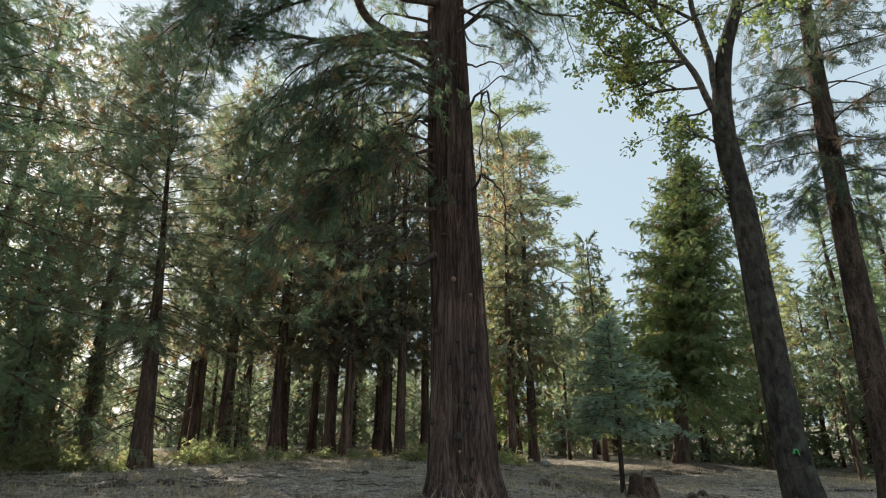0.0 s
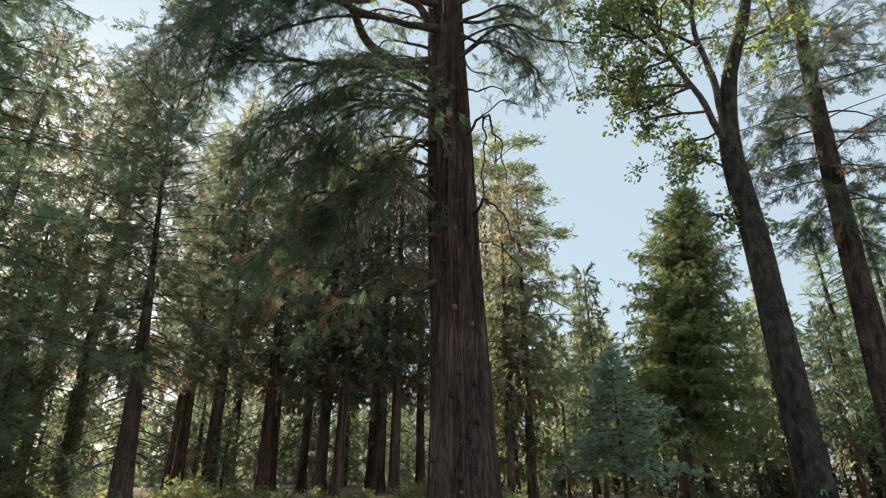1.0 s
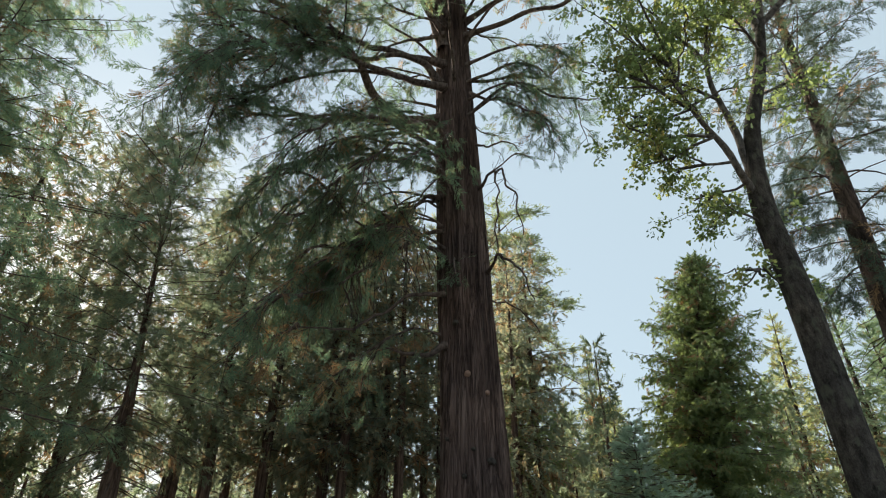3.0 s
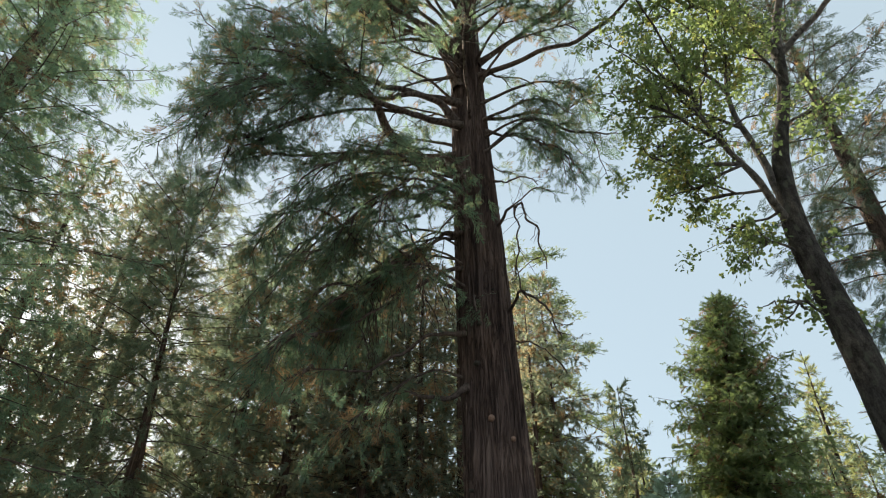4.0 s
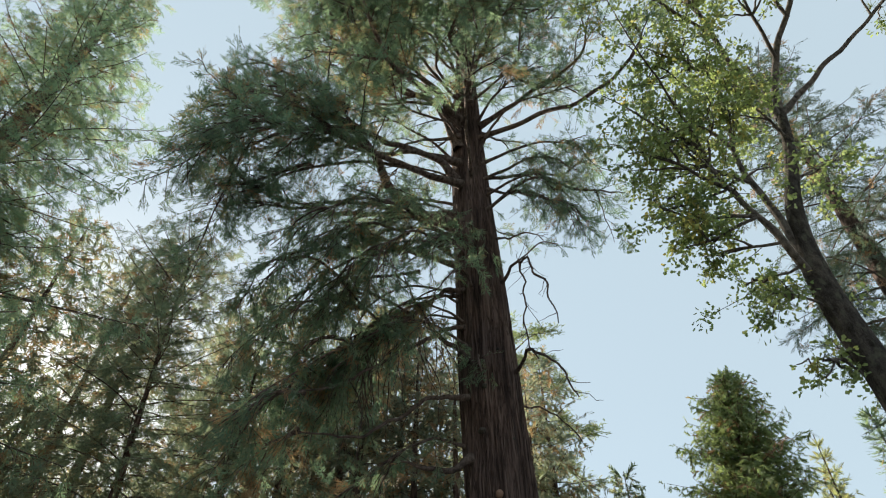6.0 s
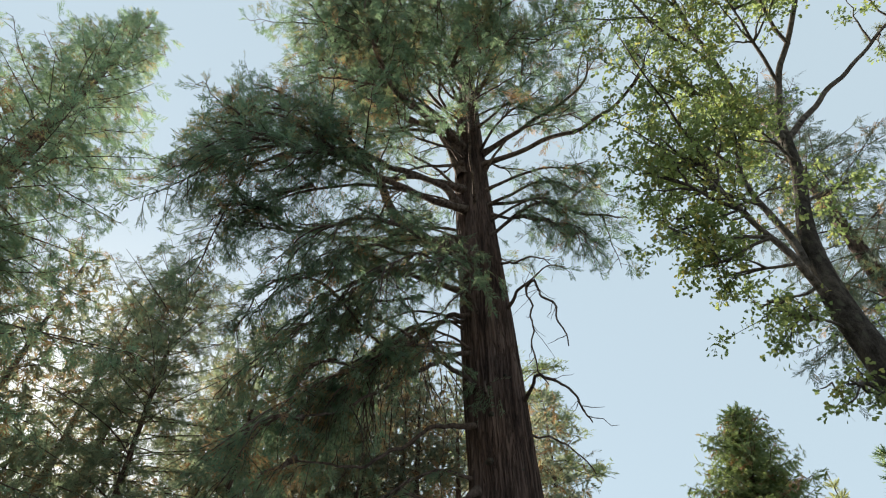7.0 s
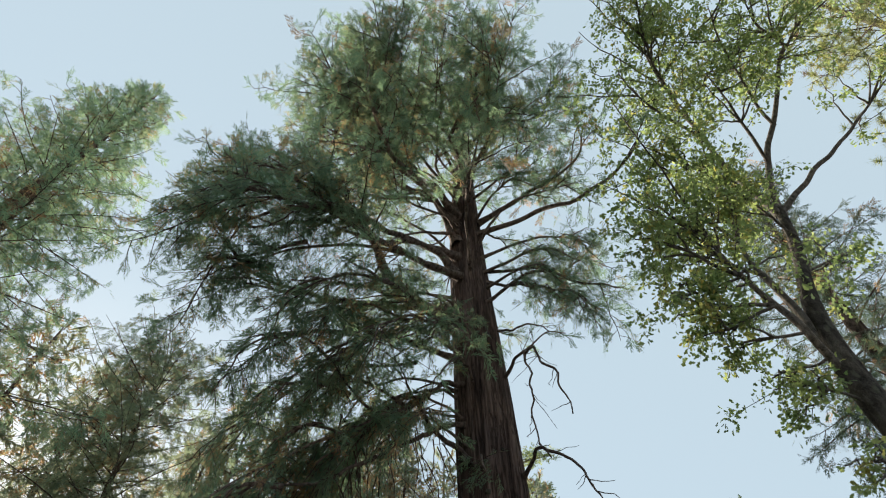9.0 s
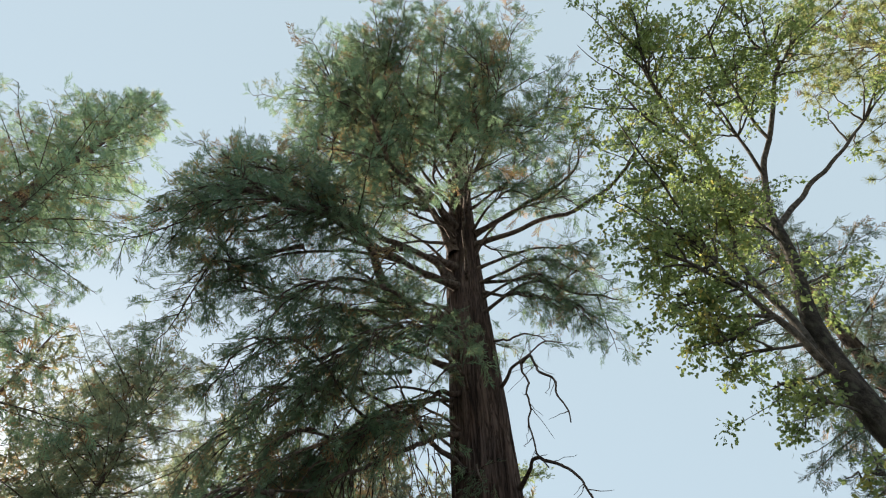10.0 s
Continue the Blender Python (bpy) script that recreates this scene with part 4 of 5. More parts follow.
        kn.add([(x, y + 0.14, z + 0.02), (x, y + 0.03, z), (x + 0.005, y - 0.012, z - 0.01), (x + 0.01, y - 0.022, z - 0.014)], [r * 1.5, r * 1.1, r * 0.62, r * 0.3], 11, wobble=0.3)
        piece("knot", kn.mesh("knot", BARK_OAK), top, "dark broken-off branch knot")
    return top


great_cedar()


# ---- broadleaf oak ----
def oak_tree():
    rs = np.random.RandomState(23)
    top = thing("oak_tree", "tall slender oak with grey bark and lobed green leaves", "tree")
    axis = [(6.32, 10.15, -0.2), (6.2, 10.2, 1.2), (6.16, 10.2, 3.4), (6.14, 10.2, 5.5), (6.05, 10.2, 7.6), (6.33, 10.15, 9.4), (6.95, 10.0, 11.2), (7.35, 9.9, 12.8)]
    piece("trunk", trunk_mesh("trunk", axis, [(0, 0.33), (1.5, 0.275), (6, 0.245), (8, 0.215), (9.6, 0.175), (13.2, 0.1)], BARK_OAK, sides=60, rings=150, relief=0.035, flare=0.25, freq=1.6, seed=4), top)
    twigs, leaves = Tubes(), Leaves()

    def limb(ctrl, r0, start=0.3, many=1.0, **kw):
        ctrl = np.asarray(ctrl, float)
        ln = np.linalg.norm(np.diff(ctrl, axis=0), axis=1).sum()
        pts = spline(ctrl, max(10, int(ln * 5)))
        t = np.linspace(0, 1, len(pts))
        pts = pts + np.stack([vnoise(pts * 1.5 + k * 5.3) for k in range(3)], 1) * 0.09 * np.minimum(1, t * 5)[:, None]
        tube = Tubes()
        tube.add(pts, (r0 * 0.8 - 0.012) * (1 - t) ** 0.8 + 0.012, 10, wobble=0.12)
        piece("limb", tube.mesh("limb", OAK_LIMB_SKYLIT), top)
        a = dict(sub_len=1.05, sub_gap=0.3, gap=0.075, size=0.21, droop=0.12, flat=0.3, hang=0.3, taper=0.3, keep=0.9, twig_r=0.009)
        a.update(kw)
        clothe(pts, rs, twigs, leaves, start, **a)
        for q in range(int(ln * 2.9 * many)):
            i = rs.randint(int(len(pts) * min(0.6, start + 0.15)), len(pts) - 2)
            v = (pts[i + 1] - pts[i]) / np.linalg.norm(pts[i + 1] - pts[i]) * 0.7 + rs.normal(0, 0.55, 3)
            v[2] = max(v[2], -0.12)
            l2 = rs.uniform(0.8, 2.0) * min(1.0, ln / 3.2)
            tt = np.linspace(0, 1, 8)[:, None]
            sub = pts[i] + v * l2 * tt + rs.normal(0, 0.05, (8, 3)) * tt
            twigs.add(sub, np.linspace(0.03, 0.008, 8), 5)
            clothe(sub, rs, twigs, leaves, 0.4, **a)
    # three leaders out of the high fork
    limb([(7.25, 9.95, 12.5), (7.09, 9.8, 13.1), (6.73, 9.62, 13.8), (6.11, 9.07, 14.8), (5.62, 8.44, 15.8), (5.06, 7.66, 16.8), (4.66, 7.2, 17.4)], 0.13, 0.45)
    limb([(7.33, 9.95, 12.6), (7.37, 9.6, 13.5), (7.57, 9.3, 14.2), (8.01, 8.71, 15.1), (8.34, 7.57, 16.4), (8.58, 7.02, 17.0), (7.92, 6.63, 17.5), (7.46, 5.98, 18.0)], 0.12, 0.5)
    limb([(7.33, 9.9, 12.6), (8.32, 9.53, 13.6), (8.98, 9.2, 14.1), (9.63, 8.65, 14.7), (10.36, 8.07, 15.3), (10.81, 7.06, 16.0)], 0.1, 0.75, many=0.5, keep=0.5)
    # the two long side limbs
    limb([(6.05, 10.2, 7.7), (5.8, 10.1, 8.05), (5.5, 9.9, 8.42), (5.2, 9.7, 8.91), (4.78, 9.5, 9.45), (4.54, 9.3, 10.27), (4.25, 9.05, 11.1)], 0.11, 0.4)
    limb([(6.07, 10.2, 8.2), (6.02, 10.2, 9.2), (5.86, 10.1, 10.32), (5.78, 10.0, 11.21), (5.85, 9.8, 12.2), (5.7, 9.5, 13.0)], 0.11, 0.5)
    # their side branches, down to the open side of the crown
    for ctrl, r in (([(5.2, 9.7, 8.91), (4.4, 9.8, 8.95), (3.75, 9.9, 8.95)], 0.05), ([(4.78, 9.5, 9.45), (3.9, 9.3, 9.9), (3.45, 9.15, 10.1)], 0.05), ([(4.54, 9.3, 10.3), (3.7, 8.9, 10.9)], 0.05), ([(5.5, 9.9, 8.42), (4.9, 10.2, 8.5), (4.3, 10.3, 8.4)], 0.04), ([(5.2, 9.7, 8.9), (4.4, 9.9, 8.5), (3.8, 10.0, 8.35)], 0.04), ([(5.8, 10.1, 8.05), (5.3, 10.3, 7.95), (4.8, 10.4, 7.75)], 0.035), ([(4.78, 9.5, 9.45), (4.1, 9.7, 9.3), (3.6, 9.75, 9.2)], 0.035), ([(5.8, 10.0, 11.2), (5.0, 9.6, 11.9), (4.2, 9.2, 12.3)], 0.06), ([(5.86, 10.1, 10.3), (5.1, 10.0, 10.7), (4.5, 9.9, 10.8)], 0.05), ([(6.73, 9.62, 13.8), (5.3, 9.2, 13.5), (4.1, 8.7, 13.5)], 0.06), ([(6.11, 9.07, 14.8), (5.0, 8.5, 15.0), (3.9, 7.7, 15.2)], 0.06), ([(5.62, 8.44, 15.8), (4.9, 7.5, 16.2), (4.4, 6.6, 16.4), (4.3, 6.1, 16.5)], 0.05), ([(8.01, 8.71, 15.1), (7.3, 8.0, 15.8), (6.7, 7.0, 16.8), (6.4, 6.3, 17.3)], 0.06), ([(8.34, 7.57, 16.4), (8.9, 6.8, 17.2), (9.4, 6.2, 17.3)], 0.05), ([(7.57, 9.3, 14.2), (7.0, 8.7, 14.6), (6.5, 8.0, 15.2), (6.2, 7.6, 15.8)], 0.06), ([(7.1, 9.95, 11.6), (6.5, 9.6, 12.3), (5.9, 9.2, 12.7)], 0.05)):
        limb(ctrl, r, 0.2)
    limb([(6.6, 10.1, 10.3), (7.4, 10.1, 10.9), (8.2, 10.0, 11.2)], 0.04, 0.4, keep=0.6)
    # low sprigs on the bole
    limb([(6.0, 10.2, 7.1), (5.7, 10.2, 7.3), (5.35, 10.2, 7.4), (4.95, 10.2, 7.2)], 0.035, 0.25, 1.6, sub_len=0.45, droop=0.25, hang=0.4)
    limb([(6.05, 10.25, 5.8), (5.8, 10.25, 6.1), (5.5, 10.2, 6.1), (5.15, 10.15, 5.85)], 0.03, 0.25, 1.6, sub_len=0.4, droop=0.25, hang=0.4)
    limb([(6.1, 10.2, 5.6), (6.4, 10.7, 6.2), (6.6, 10.9, 6.3), (6.8, 11.1, 6.1)], 0.03, 0.3, sub_len=0.4)
    limb([(6.1, 10.2, 7.0), (6.5, 10.5, 7.5), (6.8, 10.8, 7.6)], 0.025, 0.4, sub_len=0.4)
    mark = Tubes()
    mark.add(spline([(6.075, 9.925, 1.050), (6.090, 9.92, 1.115), (6.140, 9.92, 1.110), (6.170, 9.93, 1.020)], 12), np.linspace(0.016, 0.01, 12), 6, wobble=0.3)
    piece("paint_mark", mark.mesh("paint_mark", GREEN_PAINT), top, "small arc of bright green marking paint")
    piece("branchwork", twigs.mesh("branchwork", OAK_LIMB_SKYLIT), top, kind="stuff")
    piece("foliage", leaves.mesh("foliage", "oak", LEAF_OAK), top, kind="stuff")
    return top


oak_tree()

# ---- single trees ----
conifer("cedar_tree", "tall round-topped cedar with dense drooping boughs to the ground", "tree", -13.2, 12.0, 26.4, 0.46, 1.5, 6.2, 260, 31, LEAF_CEDAR, size=0.44, sub_gap=0.22, gap=0.17, sub_len=1.15, shape=0.74, low=0.9, lean=(-0.7, 0), limb_r=0.006, sub_taper=0.35)
conifer("cedar_tree", "open-crowned cedar with a dark trunk and many bare low branches", "tree", -11.05, 21.0, 19.2, 0.35, 5.0, 4.6, 150, 37, LEAF_GREEN, bark=BARK_DARK, size=0.46, sub_gap=0.28, gap=0.17, lean=(-1.35, 0), dead=120, dead_len=3.4, open_share=0.04, shape=0.3, thin=0.32, limb_r=0.005)
conifer("cedar_tree", "slim dark cedar with a long bare trunk and wispy foliage", "tree", 11.25, 14.5, 24, 0.38, 8.0, 3.1, 120, 41, LEAF_SLIM_SHADED, bark=BARK_PINE, size=0.4, sub_gap=0.17, gap=0.11, sub_len=0.85, bare=0.24, lean=(1.25, 0), dead=20, dead_len=1.3, open_share=0.06, shape=0.3)
conifer("fir_tree", "young blue-green fir with a slim trunk and layered branches", "tree", 6.1, 19.8, 6.2, 0.075, 2.0, 2.8, 100, 43, LEAF_BLUE, bark=BARK_PINE, style="fir", size=0.3, sub_gap=0.14, gap=0.1, sub_len=0.8, shape=0.9)
conifer("cedar_tree", "dense conical cedar with dark green boughs and a bare foot", "tree", 12.4, 30.0, 18.0, 0.4, 3.2, 4.7, 340, 47, LEAF_FRESH_SUNLIT, size=0.36, sub_gap=0.19, gap=0.115, bare=0.04, sub_len=1.3, shape=0.54, spray="dense", lean=(2.7, 0), sub_taper=0.6, low=0.9)
layered_pine(5.4, 45.0, 31.6, 0.55, 53)
conifer("cedar_tree", "bushy yellow-green cedar behind the great trunk", "tree", 4.2, 33.0, 13.4, 0.4, 1.5, 3.8, 120, 59, LEAF_FRESH_SUNLIT, size=0.48, sub_gap=0.25, gap=0.16, sub_len=1.2, dry_share=0.15, shape=0.55, spray="dense")
# this pine's yellow sunlight comes from its leaf colour
conifer("pine_tree", "tall pine with bright yellow sunlight put into its foliage colour", "tree", 15.6, 7.6, 29, 0.4, 13.0, 4.6, 70, 61, LEAF_SUNLIT, bark=BARK_PINE, style="pine", size=0.34, sub_gap=0.26, gap=0.09, sub_len=1.2)

# firs whose golden light is held in the foliage material
conifer("fir_tree", "narrow fir behind the oak with golden sunlight put into its foliage colour", "tree", 24.6, 40.0, 19.6, 0.25, 4.0, 2.8, 110, 67, LEAF_SUNLIT, bark=BARK_PINE, style="fir", size=0.45, sub_gap=0.32, gap=0.17, sub_len=1.0, spray="farfir", lean=(0.9, 0))
sunlit_fir = conifer("fir_tree", "young fir at the far edge of the clearing, golden sunlight in its foliage colour", "tree", 12.1, 45.0, 17.6, 0.22, 2.0, 3.0, 90, 68, LEAF_SUNLIT, bark=BARK_PINE, style="fir", size=0.45, sub_gap=0.32, gap=0.19, sub_len=1.1, spray="farfir", group="golden firs")

conifer("cedar_tree", "tall full cedar with fine soft foliage at the wood's edge", "tree", -10.8, 28.0, 22.6, 0.34, 6.0, 3.9, 130, 63, LEAF_GREEN, size=0.46, sub_gap=0.3, gap=0.17, sub_len=1.3, dead=50, dry_share=0.12, spray="far", shape=0.5, thin=0.45)

# ---- the wood behind ----
EDGE, FAR = "trees at the wood's edge", "trees of the wood"
wood_a = conifer("cedar_tree", "slender dark cedar standing at the wood's edge", "tree", -8.6, 29.0, 21, 0.31, 5.0, 4.0, 100, 71, LEAF_DARK, size=0.58, sub_gap=0.38, gap=0.235, sub_len=1.5, group=EDGE, dead=45, dry_share=0.12, spray="far", shape=0.45)
wood_b = conifer("cedar_tree", "dark cedar with a bare lower trunk at the wood's edge", "tree", -5.9, 29.5, 19, 0.29, 5.2, 3.6, 90, 73, LEAF_DARK, size=0.58, sub_gap=0.38, gap=0.235, sub_len=1.5, group=EDGE, dead=40, dry_share=0.12, spray="far", shape=0.45)
wood_c = conifer("fir_tree", "tall narrow fir in the wood behind the clearing", "tree", 30.5, 35.5, 21, 0.34, 5.0, 3.0, 130, 79, LEAF_FIR, bark=BARK_PINE, style="fir", size=0.6, sub_gap=0.34, gap=0.21, sub_len=1.2, group=FAR, dead=15, spray="farfir")
wood_d = conifer("cedar_tree", "broad full cedar in the wood behind the clearing", "tree", 9.0, 43.0, 12, 0.3, 0.5, 3.2, 74, 83, LEAF_GREEN, size=0.85, sub_gap=0.46, gap=0.36, sub_len=1.3, group=FAR, shape=0.5, spray="far", low=0.9)
wood_e = conifer("cedar_tree", "distant dark conifer deep in the wood", "tree", -18.0, 52.0, 19, 0.35, 2.0, 4.0, 60, 89, LEAF_DARK, size=1.3, sub_gap=0.75, gap=0.5, sub_len=1.6, group=FAR, shape=0.5, spray="far", low=0.9)
wood_f = conifer("cedar_tree", "tall sunlit conifer with a bare lower trunk in the wood", "tree", 31.0, 49.0, 20, 0.3, 6.0, 3.2, 50, 97, LEAF_GREEN, size=1.2, sub_gap=0.7, gap=0.45, sub_len=1.5, group=FAR, shape=0.5, spray="far", low=0.9)
wood_g = conifer("cedar_tree", "low bushy young conifer between the far trunks", "tree", -6.0, 50.0, 6, 0.12, 0.2, 3.6, 27, 101, LEAF_GREEN, size=1.1, sub_gap=0.65, gap=0.48, sub_len=1.5, group=FAR, shape=0.4, spray="far", low=1.0)
rs = np.random.RandomState(5)


def plant(src, x, y, s=1.0, tall=1.0):
    m = Matrix.Translation((x, y, float(ground_z(x, y)) - 0.08)) @ Matrix.Rotation(rs.uniform(0, 6.28), 4, "Z") @ Matrix.Diagonal((s, s, s * tall, 1))
    return copy_thing(src, m)


for src, x, y, s in ((wood_b, -12.5, 28.5, 0.95), (wood_b, -7.4, 32.0, 0.8), (wood_a, -6.9, 34, 0.9), (wood_b, -4.9, 28.6, 0.95), (wood_a, -3.0, 29.6, 0.9), (wood_b, -2.2, 28.8, 0.9), (wood_a, -1.0, 32, 0.8), (wood_b, 5.1, 32.2, 0.95), (wood_b, 3.8, 30.6, 0.8), (wood_a, -4.0, 35.0, 0.95), (wood_b, -14.5, 32, 1.0), (wood_a, -16.5, 26, 1.0), (wood_b, -19.0, 22, 1.0), (wood_a, -20.5, 29, 1.05), (wood_b, -24, 18, 1.0), (wood_a, 3.4, 37.0, 1.0), (wood_b, -9.3, 33.0, 0.9), (wood_b, -11.8, 33.5, 0.95), (wood_a, -5.4, 31.8, 0.8), (wood_b, -0.2, 29.5, 0.9)):
    plant(src, x, y, s, 1.14)
for src, x, y, s in ((wood_c, 26.2, 35.0, 0.92), (wood_c, 28.3, 35.0, 0.8), (wood_c, 25.0, 31.0, 0.6), (wood_c, 33.0, 40.0, 0.9), (wood_c, 18.8, 41.0, 0.8), (wood_c, 29.5, 29.0, 0.65), (wood_c, 34.0, 32.0, 0.8), (wood_d, 14.5, 52.0, 1.25), (wood_d, 18.5, 60.0, 1.35), (wood_d, 12.0, 56.0, 1.1), (wood_d, 27.0, 47.0, 1.3)):
    plant(src, x, y, s)
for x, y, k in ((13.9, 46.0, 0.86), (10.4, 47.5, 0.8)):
    plant(sunlit_fir, x, y, k)
# young growth under the wood's edge
for x, y, s in ((-20, 26, 0.5), (-17.5, 22.5, 0.45), (-15.5, 24.5, 0.4), (-14, 34, 0.55), (-11, 36, 0.55), (-8.5, 37.5, 0.5), (-6, 38, 0.5), (-3, 38.5, 0.5), (-0.5, 37, 0.45), (2.2, 40, 0.5), (36, 36, 0.5), (-23, 23, 0.6), (-17.5, 15.5, 0.55), (-20, 17.5, 0.65), (-15.2, 20, 0.42), (-22, 14.5, 0.7), (-13.6, 25.2, 0.38), (-9.8, 27, 0.3), (-18.5, 24, 0.55), (-25, 20.5, 0.75), (-19.6, 25.4, 1.1)):
    plant(wood_d, x, y, s)
for x, y, s in ((8.5, 38.5, 0.42), (10.6, 37.5, 0.62), (10.6, 40.0, 0.45), (16.8, 40.0, 0.42), (17.8, 42.5, 0.45), (20.5, 34.0, 0.45), (22.0, 30.5, 0.42), (24.5, 27.5, 0.4), (21.6, 38.0, 0.5), (24.8, 34.5, 0.5), (27.5, 31.5, 0.45)):
    plant(wood_f, x, y, s, 1.25)
for q in range(50):
    # the last six stand unseen behind the camera, added to block ambient light
    a = -62 + 124 * (q + rs.uniform(0, 1)) / 44 if q < 44 else rs.uniform(110, 250)
    d = rs.uniform(44, 72) if q < 44 else rs.uniform(35, 55)
    low_side = 0.5 if -14 < a < 8 else 0.6 if -60 < a < 30 else 0.85
    plant(wood_f if a > 8 and q < 44 else wood_e, d * math.sin(radians(a)), d * math.cos(radians(a)), rs.uniform(0.75, 1.05) * low_side)


# low growth that closes the view between the far trunks
for q in range(34):
    a = radians(-60 + 118 * (q + rs.uniform(0.2, 0.8)) / 34)
    d = rs.uniform(46, 56) + 10 * (q % 2)
    plant(wood_g, d * math.sin(a), d * math.cos(a), rs.uniform(0.8, 1.2))


# young growth deeper in the wood
for q in range(8):
    a = radians(-46 + 46 * (q + rs.uniform(0.2, 0.8)) / 8)
    d = rs.uniform(39, 45)
    plant(wood_g, d * math.sin(a), d * math.cos(a), rs.uniform(0.8, 1.2))
for q in range(8):
    a = radians(16 + 27 * (q + rs.uniform(0.2, 0.8)) / 8)
    d = rs.uniform(42, 50)
    plant(wood_g, d * math.sin(a), d * math.cos(a), rs.uniform(0.8, 1.1))


# ---- stump ----
def tree_stump(x, y, r, h):
    top = thing("tree_stump", "weathered grey stump of a felled tree in the grass", "stump")
    z = float(ground_z(x, y)) - 0.05
    top.location = (x, y, z)
    piece("body", trunk_mesh("body", [(0, 0, 0), (0.02, 0, h * 0.5), (0, 0, h)], [(0, r * 1.15), (h, r * 0.9)], BARK_DARK, sides=40, rings=24, relief=0.06, flare=0.25, seed=9), top)
    cap = Tubes()
    cap.add([(0, 0, h - 0.02), (0.01, 0, h + 0.012), (0, 0, h + 0.02)], [r * 0.84, r * 0.82, r * 0.3], 28, wobble=0.05)
    piece("cut_face", cap.mesh("cut_face", CUT_WOOD), top, "greyed sawn face")


tree_stump(6.5, 19.0, 0.4, 0.72)


# ---- shrubs at the wood's edge ----
def shrub_bush(seed, h, label):
    rs2 = np.random.RandomState(seed)
    top = thing("shrub", label, "shrub", "low shrubs at the wood's edge")
    wood, leaves = Tubes(), Leaves()
    for q in range(26):
        a, e = rs2.uniform(0, 6.28), rs2.uniform(0.5, 1.4)
        d = np.array([math.cos(a) * math.cos(e), math.sin(a) * math.cos(e), math.sin(e)])
        t = np.linspace(0, 1, 6)[:, None]
        pts = d * h * rs2.uniform(0.6, 1.1) * t + np.array([d[0], d[1], -0.3]) * 0.5 * h * t ** 2
        wood.add(pts, np.linspace(0.012, 0.004, 6), 3)
        clothe(pts, rs2, None, leaves, 0.2, 0.45 * h, 0.16 * h, 0.12 * h, 0.24 * h, droop=0.2, flat=0.2, hang=0.1)
    piece("branchwork", wood.mesh("branchwork", TWIG), top, kind="stuff")
    piece("foliage", leaves.mesh("foliage", "far", LEAF_SHRUB), top, kind="stuff")
    return top


bush = shrub_bush(1, 1.0, "low grey-green shrub in dry grass at the wood's edge")
bush.location = (-9.6, 22.0, float(ground_z(-9.6, 22.0)))
for x, y, s in ((-8.9, 22.6, 1.0), (-8.2, 23.5, 0.8), (-7.3, 24.8, 0.7), (-6.5, 25.6, 0.6), (-13.2, 20.4, 1.1), (-14.3, 19.2, 1.2), (-15.5, 18.4, 1.3), (-16.5, 20.5, 1.5), (-12.2, 22.8, 1.0), (-1.3, 25.6, 0.9), (-0.6, 26.4, 1.1), (-0.1, 25.2, 0.7), (2.6, 26.5, 0.9), (3.4, 27.6, 0.8), (-17.8, 17.0, 1.4), (-10.2, 24.4, 1.2), (-4.2, 27.2, 0.6), (-3.3, 27.4, 0.5), (-11.3, 19.6, 0.6), (-18.5, 19.0, 1.6), (-14.8, 22.0, 1.4), (-5.6, 27.2, 0.7)):
    plant(bush, x, y, s)


# ---- fallen wood, cones and stones ----
def fallen_branch(x, y, az, ln, r, seed, label="grey fallen branch lying in the litter"):
    rs2 = np.random.RandomState(seed)
    top = thing("fallen_branch", label, "branch", "fallen branches on the floor")
    t = np.linspace(0, 1, 9)
    px = x + math.cos(az) * ln * (t - 0.5) + rs2.normal(0, 0.03 * ln, 9)
    py = y + math.sin(az) * ln * (t - 0.5) + rs2.normal(0, 0.03 * ln, 9)
    pz = ground_z(px, py) + r * 0.7 + np.abs(rs2.normal(0, 0.02, 9))
    tube = Tubes()
    tube.add(np.stack([px, py, pz], 1), np.linspace(r, r * 0.35, 9), 7, wobble=0.2)
    piece("stem", tube.mesh("stem", DEAD_WOOD), top)
    for q in range(3):
        i = rs2.randint(2, 8)
        d = np.array([math.cos(az + rs2.choice([-0.8, 0.8])), math.sin(az + rs2.choice([-0.8, 0.8])), rs2.uniform(0.1, 0.7)])
        tt = np.linspace(0, 1, 5)[:, None]
        tw = Tubes()
        tw.add(np.array([px[i], py[i], pz[i]]) + d * ln * rs2.uniform(0.12, 0.3) * tt, np.linspace(r * 0.4, r * 0.15, 5), 5)
        piece("twig", tw.mesh("twig", DEAD_WOOD), top)


rs3 = np.random.RandomState(77)
for q in range(70):
    x, y = rs3.uniform(-13, 14), rs3.uniform(13.5, 27)
    if abs(x - 0.4) < 1.6 and abs(y - 12.4) < 2:
        continue
    fallen_branch(x, y, rs3.uniform(0, 3.14), rs3.uniform(0.4, 1.6), rs3.uniform(0.012, 0.035), q)
fallen_branch(-13.4, 18.2, 0.1, 2.6, 0.09, 91, "dark fallen log beside the shrubs")
fallen_branch(-1.4, 20.5, 0.2, 0.8, 0.08, 92, "short dark log lying in the litter")
fallen_branch(9.0, 27.5, 0.4, 2.4, 0.07, 93)
fallen_branch(15.5, 22.0, 0.2, 1.8, 0.06, 94)


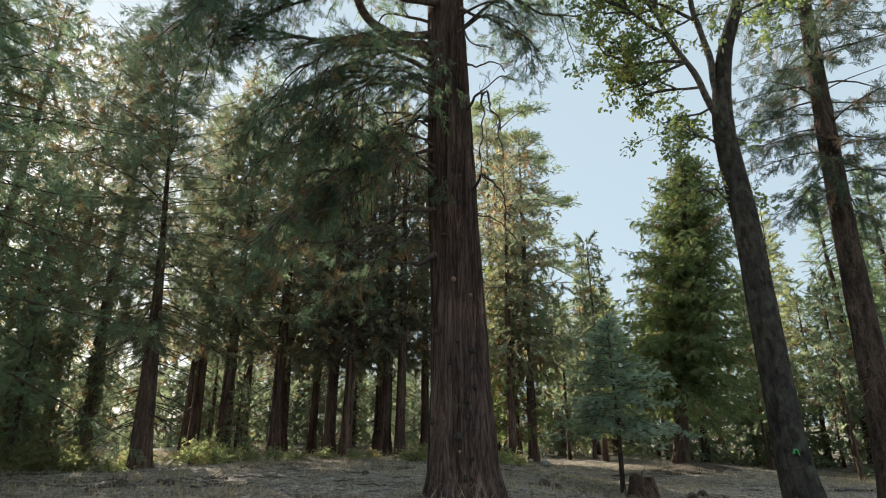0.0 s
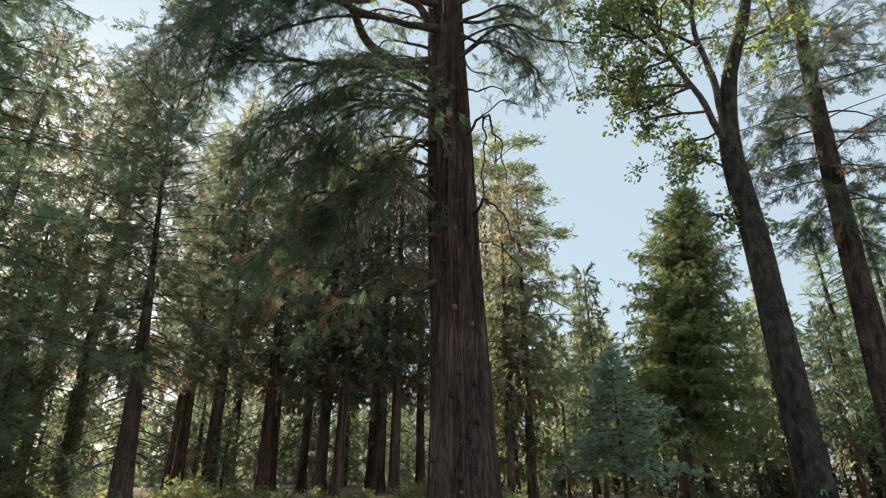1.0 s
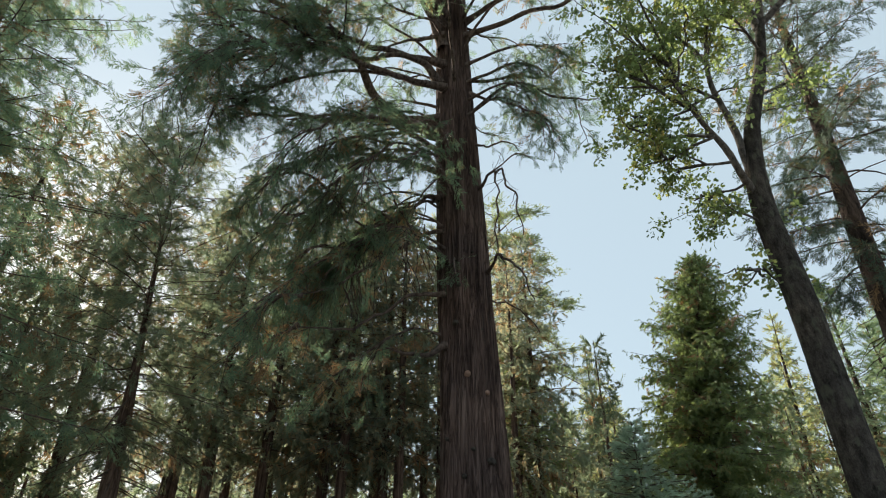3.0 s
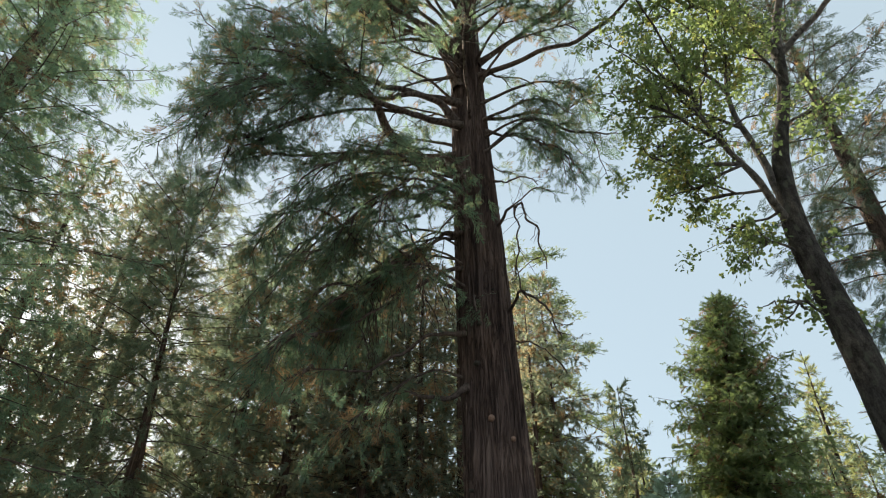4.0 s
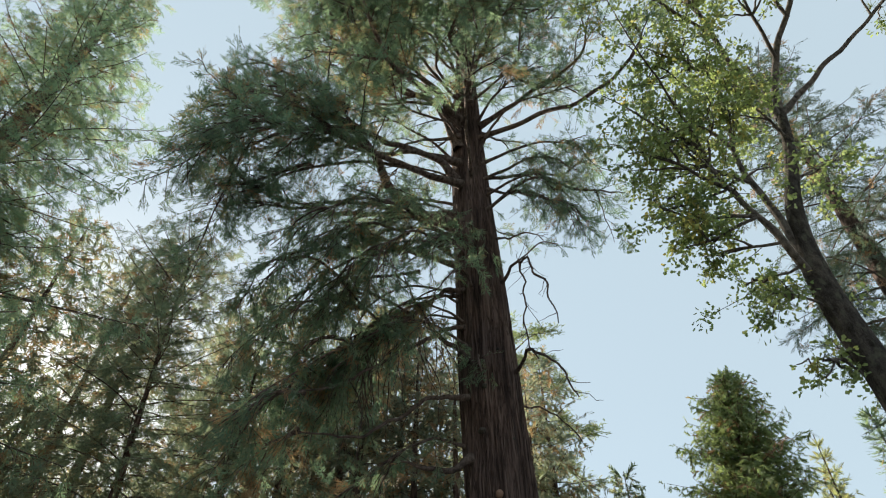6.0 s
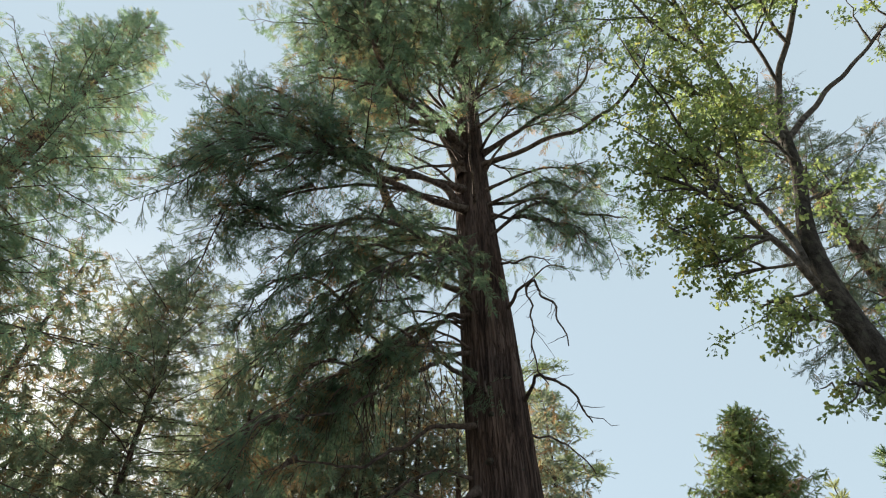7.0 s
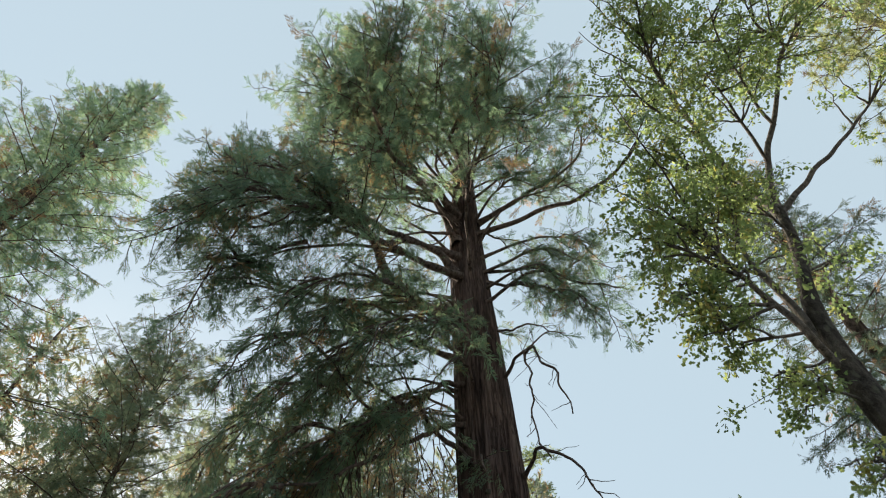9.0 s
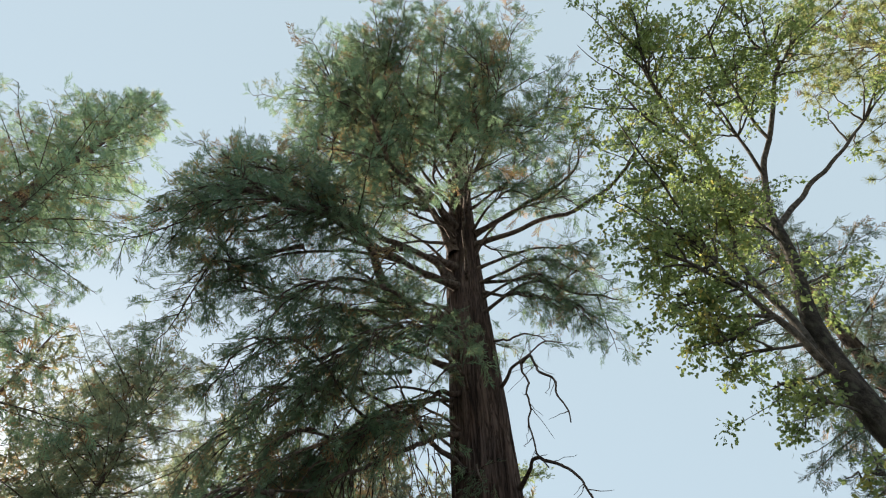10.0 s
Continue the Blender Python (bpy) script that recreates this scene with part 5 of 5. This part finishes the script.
for q in range(16):
    fallen_branch(rs3.uniform(-9.8, -5.2), rs3.uniform(14.6, 17.2), rs3.uniform(-0.5, 1.2), rs3.uniform(0.6, 1.8), rs3.uniform(0.014, 0.032), 120 + q, "bleached fallen branch in a loose heap of slash")


def needle_mound(x, y, rad, h):
    """A low apron of dark shed needles round a tree's foot."""
    n, k = 40, 12
    a = np.linspace(0, 2 * np.pi, n, endpoint=False)
    v = [(x, y, float(ground_z(x, y)) + h)]
    for i in range(1, k + 1):
        f = i / k
        rr = rad * f * (1 + 0.18 * np.sin(3 * a + 1) + 0.1 * np.sin(7 * a))
        px, py = x + rr * np.cos(a), y + 0.8 * rr * np.sin(a)
        pz = ground_z(px, py) + h * (1 - f) ** 1.3 + 0.03 * vnoise(np.stack([px * 4, py * 4, px * 0], 1)) - 0.04 * (i == k)
        v += list(zip(px, py, pz))
    f4 = [[1 + i * n + j, 1 + (i + 1) * n + j, 1 + (i + 1) * n + (j + 1) % n, 1 + i * n + (j + 1) % n] for i in range(k - 1) for j in range(n)]
    f3 = [[0, 1 + j, 1 + (j + 1) % n] for j in range(n)]
    ob = new("needle_mound", mesh_from("needle_mound", np.array(v), [np.array(f4), np.array(f3)], DUFF, smooth=True))
    tagged(ob, "low mound of dark shed needles round a cedar's foot", "needle mound")


needle_mound(12.7, 29.2, 2.6, 0.22)


def ground_lump(name, label, category, group, x, y, s, mat, seed):
    """A cone or stone: a rough rounded lump half sunk in the litter."""
    bm = bmesh.new()
    bmesh.ops.create_icosphere(bm, subdivisions=3, radius=s)
    for v in bm.verts:
        k = 1 + 0.3 * noise.noise(v.co * (2.2 / s) + Vector((seed, 0, 0))) + 0.12 * noise.noise(v.co * (7 / s))
        v.co = Vector((v.co.x * 1.25 * k, v.co.y * k, v.co.z * 0.85 * k))
    me = bpy.data.meshes.new(name)
    bm.to_mesh(me)
    bm.free()
    me.polygons.foreach_set("use_smooth", [True] * len(me.polygons))
    me.materials.append(mat)
    ob = tagged(new(name, me), label, category, group)
    ob.location = (x, y, float(ground_z(x, y)) + s * 0.45)
    ob.rotation_euler = (0, 0, seed * 1.7)


for q, (x, y, s) in enumerate(((-8.5, 15.4, 0.11), (-7.6, 15.6, 0.09), (-7.2, 15.3, 0.12), (-6.3, 16.8, 0.08), (-2.5, 18.6, 0.1), (3.1, 17.8, 0.15), (3.4, 17.5, 0.12), (5.8, 18.2, 0.13), (8.3, 19.5, 0.17), (8.9, 20.1, 0.13), (9.2, 19.1, 0.12), (6.4, 18.3, 0.1))):
    ground_lump("wood_chunk", "dark charred chunk of wood lying in the straw", "wood chunk", "dark chunks on the floor", x, y, s, CONE, q)
for q, (x, y, s) in enumerate(((5.2, 29.5, 0.22), (4.6, 30.1, 0.15), (16.8, 27.4, 0.3), (17.5, 27.9, 0.2))):
    ground_lump("stone", "grey stone half sunk in dry grass", "stone", "stones by the wood", x, y, s, STONE, q + 20)
ground_lump("boulder", "dark boulder under the trees", "boulder", "", 22.5, 25.5, 0.9, STONE, 31)


# ---- grass ----
def dry_grass(name, label, n, lo, hi, tall, width, seed, bias):
    r = np.random.RandomState(seed)
    x, y = r.uniform(-24, 24, n), 8.5 + 26 * r.random_sample(n) ** 1.15
    dens = vnoise(np.stack([x * 0.35, y * 0.35, x * 0 + seed], 1)) + 0.7 * vnoise(np.stack([x * 1.4, y * 1.4, x * 0 + 5], 1))
    keep = dens > r.uniform(-0.6, 1.0, n) + bias
    x, y = x[keep], y[keep]
    n = len(x)
    z = ground_z(x, y)
    h = r.uniform(lo, hi, n) * (1 + tall * (r.random_sample(n) < 0.08))
    a = r.uniform(0, 6.28, n)
    lean = r.normal(0, 0.55, (n, 2)) * h[:, None]
    v = np.zeros((n, 3, 3))
    v[:, 0] = np.stack([x - np.cos(a) * width, y - np.sin(a) * width, z - 0.01], 1)
    v[:, 1] = np.stack([x + np.cos(a) * width, y + np.sin(a) * width, z - 0.01], 1)
    v[:, 2] = np.stack([x + lean[:, 0], y + lean[:, 1], z + h], 1)
    ob = new(name, mesh_from(name, v.reshape(-1, 3), [np.arange(3 * n).reshape(-1, 3)], STRAW))
    tagged(ob, label, "grass", kind="stuff")


dry_grass("grass", "thin bleached dry grass on the forest floor", 110000, 0.05, 0.16, 1.0, 0.014, 3, 0.1)
dry_grass("tall_grass", "tall tufts of bleached straw in patches", 60000, 0.14, 0.36, 0.6, 0.011, 8, 0.8)


# ---- needle litter ----
def needle_litter():
    r = np.random.RandomState(15)
    n = 26000
    x, y = r.uniform(-20, 20, n), 8.5 + 20 * r.random_sample(n) ** 1.2
    z = ground_z(x, y) + 0.012
    a, ln, w = r.uniform(0, 6.28, n), r.uniform(0.08, 0.4, n), 0.012
    c, s = np.cos(a), np.sin(a)
    v = np.zeros((n, 3, 3))
    v[:, 0] = np.stack([x - s * w, y + c * w, z], 1)
    v[:, 1] = np.stack([x + s * w, y - c * w, z + 0.012], 1)
    v[:, 2] = np.stack([x + c * ln, y + s * ln, z + r.uniform(0.0, 0.05, n)], 1)
    ob = new("litter", mesh_from("litter", v.reshape(-1, 3), [np.arange(3 * n).reshape(-1, 3)], LITTER))
    tagged(ob, "fallen twigs and needle sprays strewn over the floor", "litter", kind="stuff")


needle_litter()
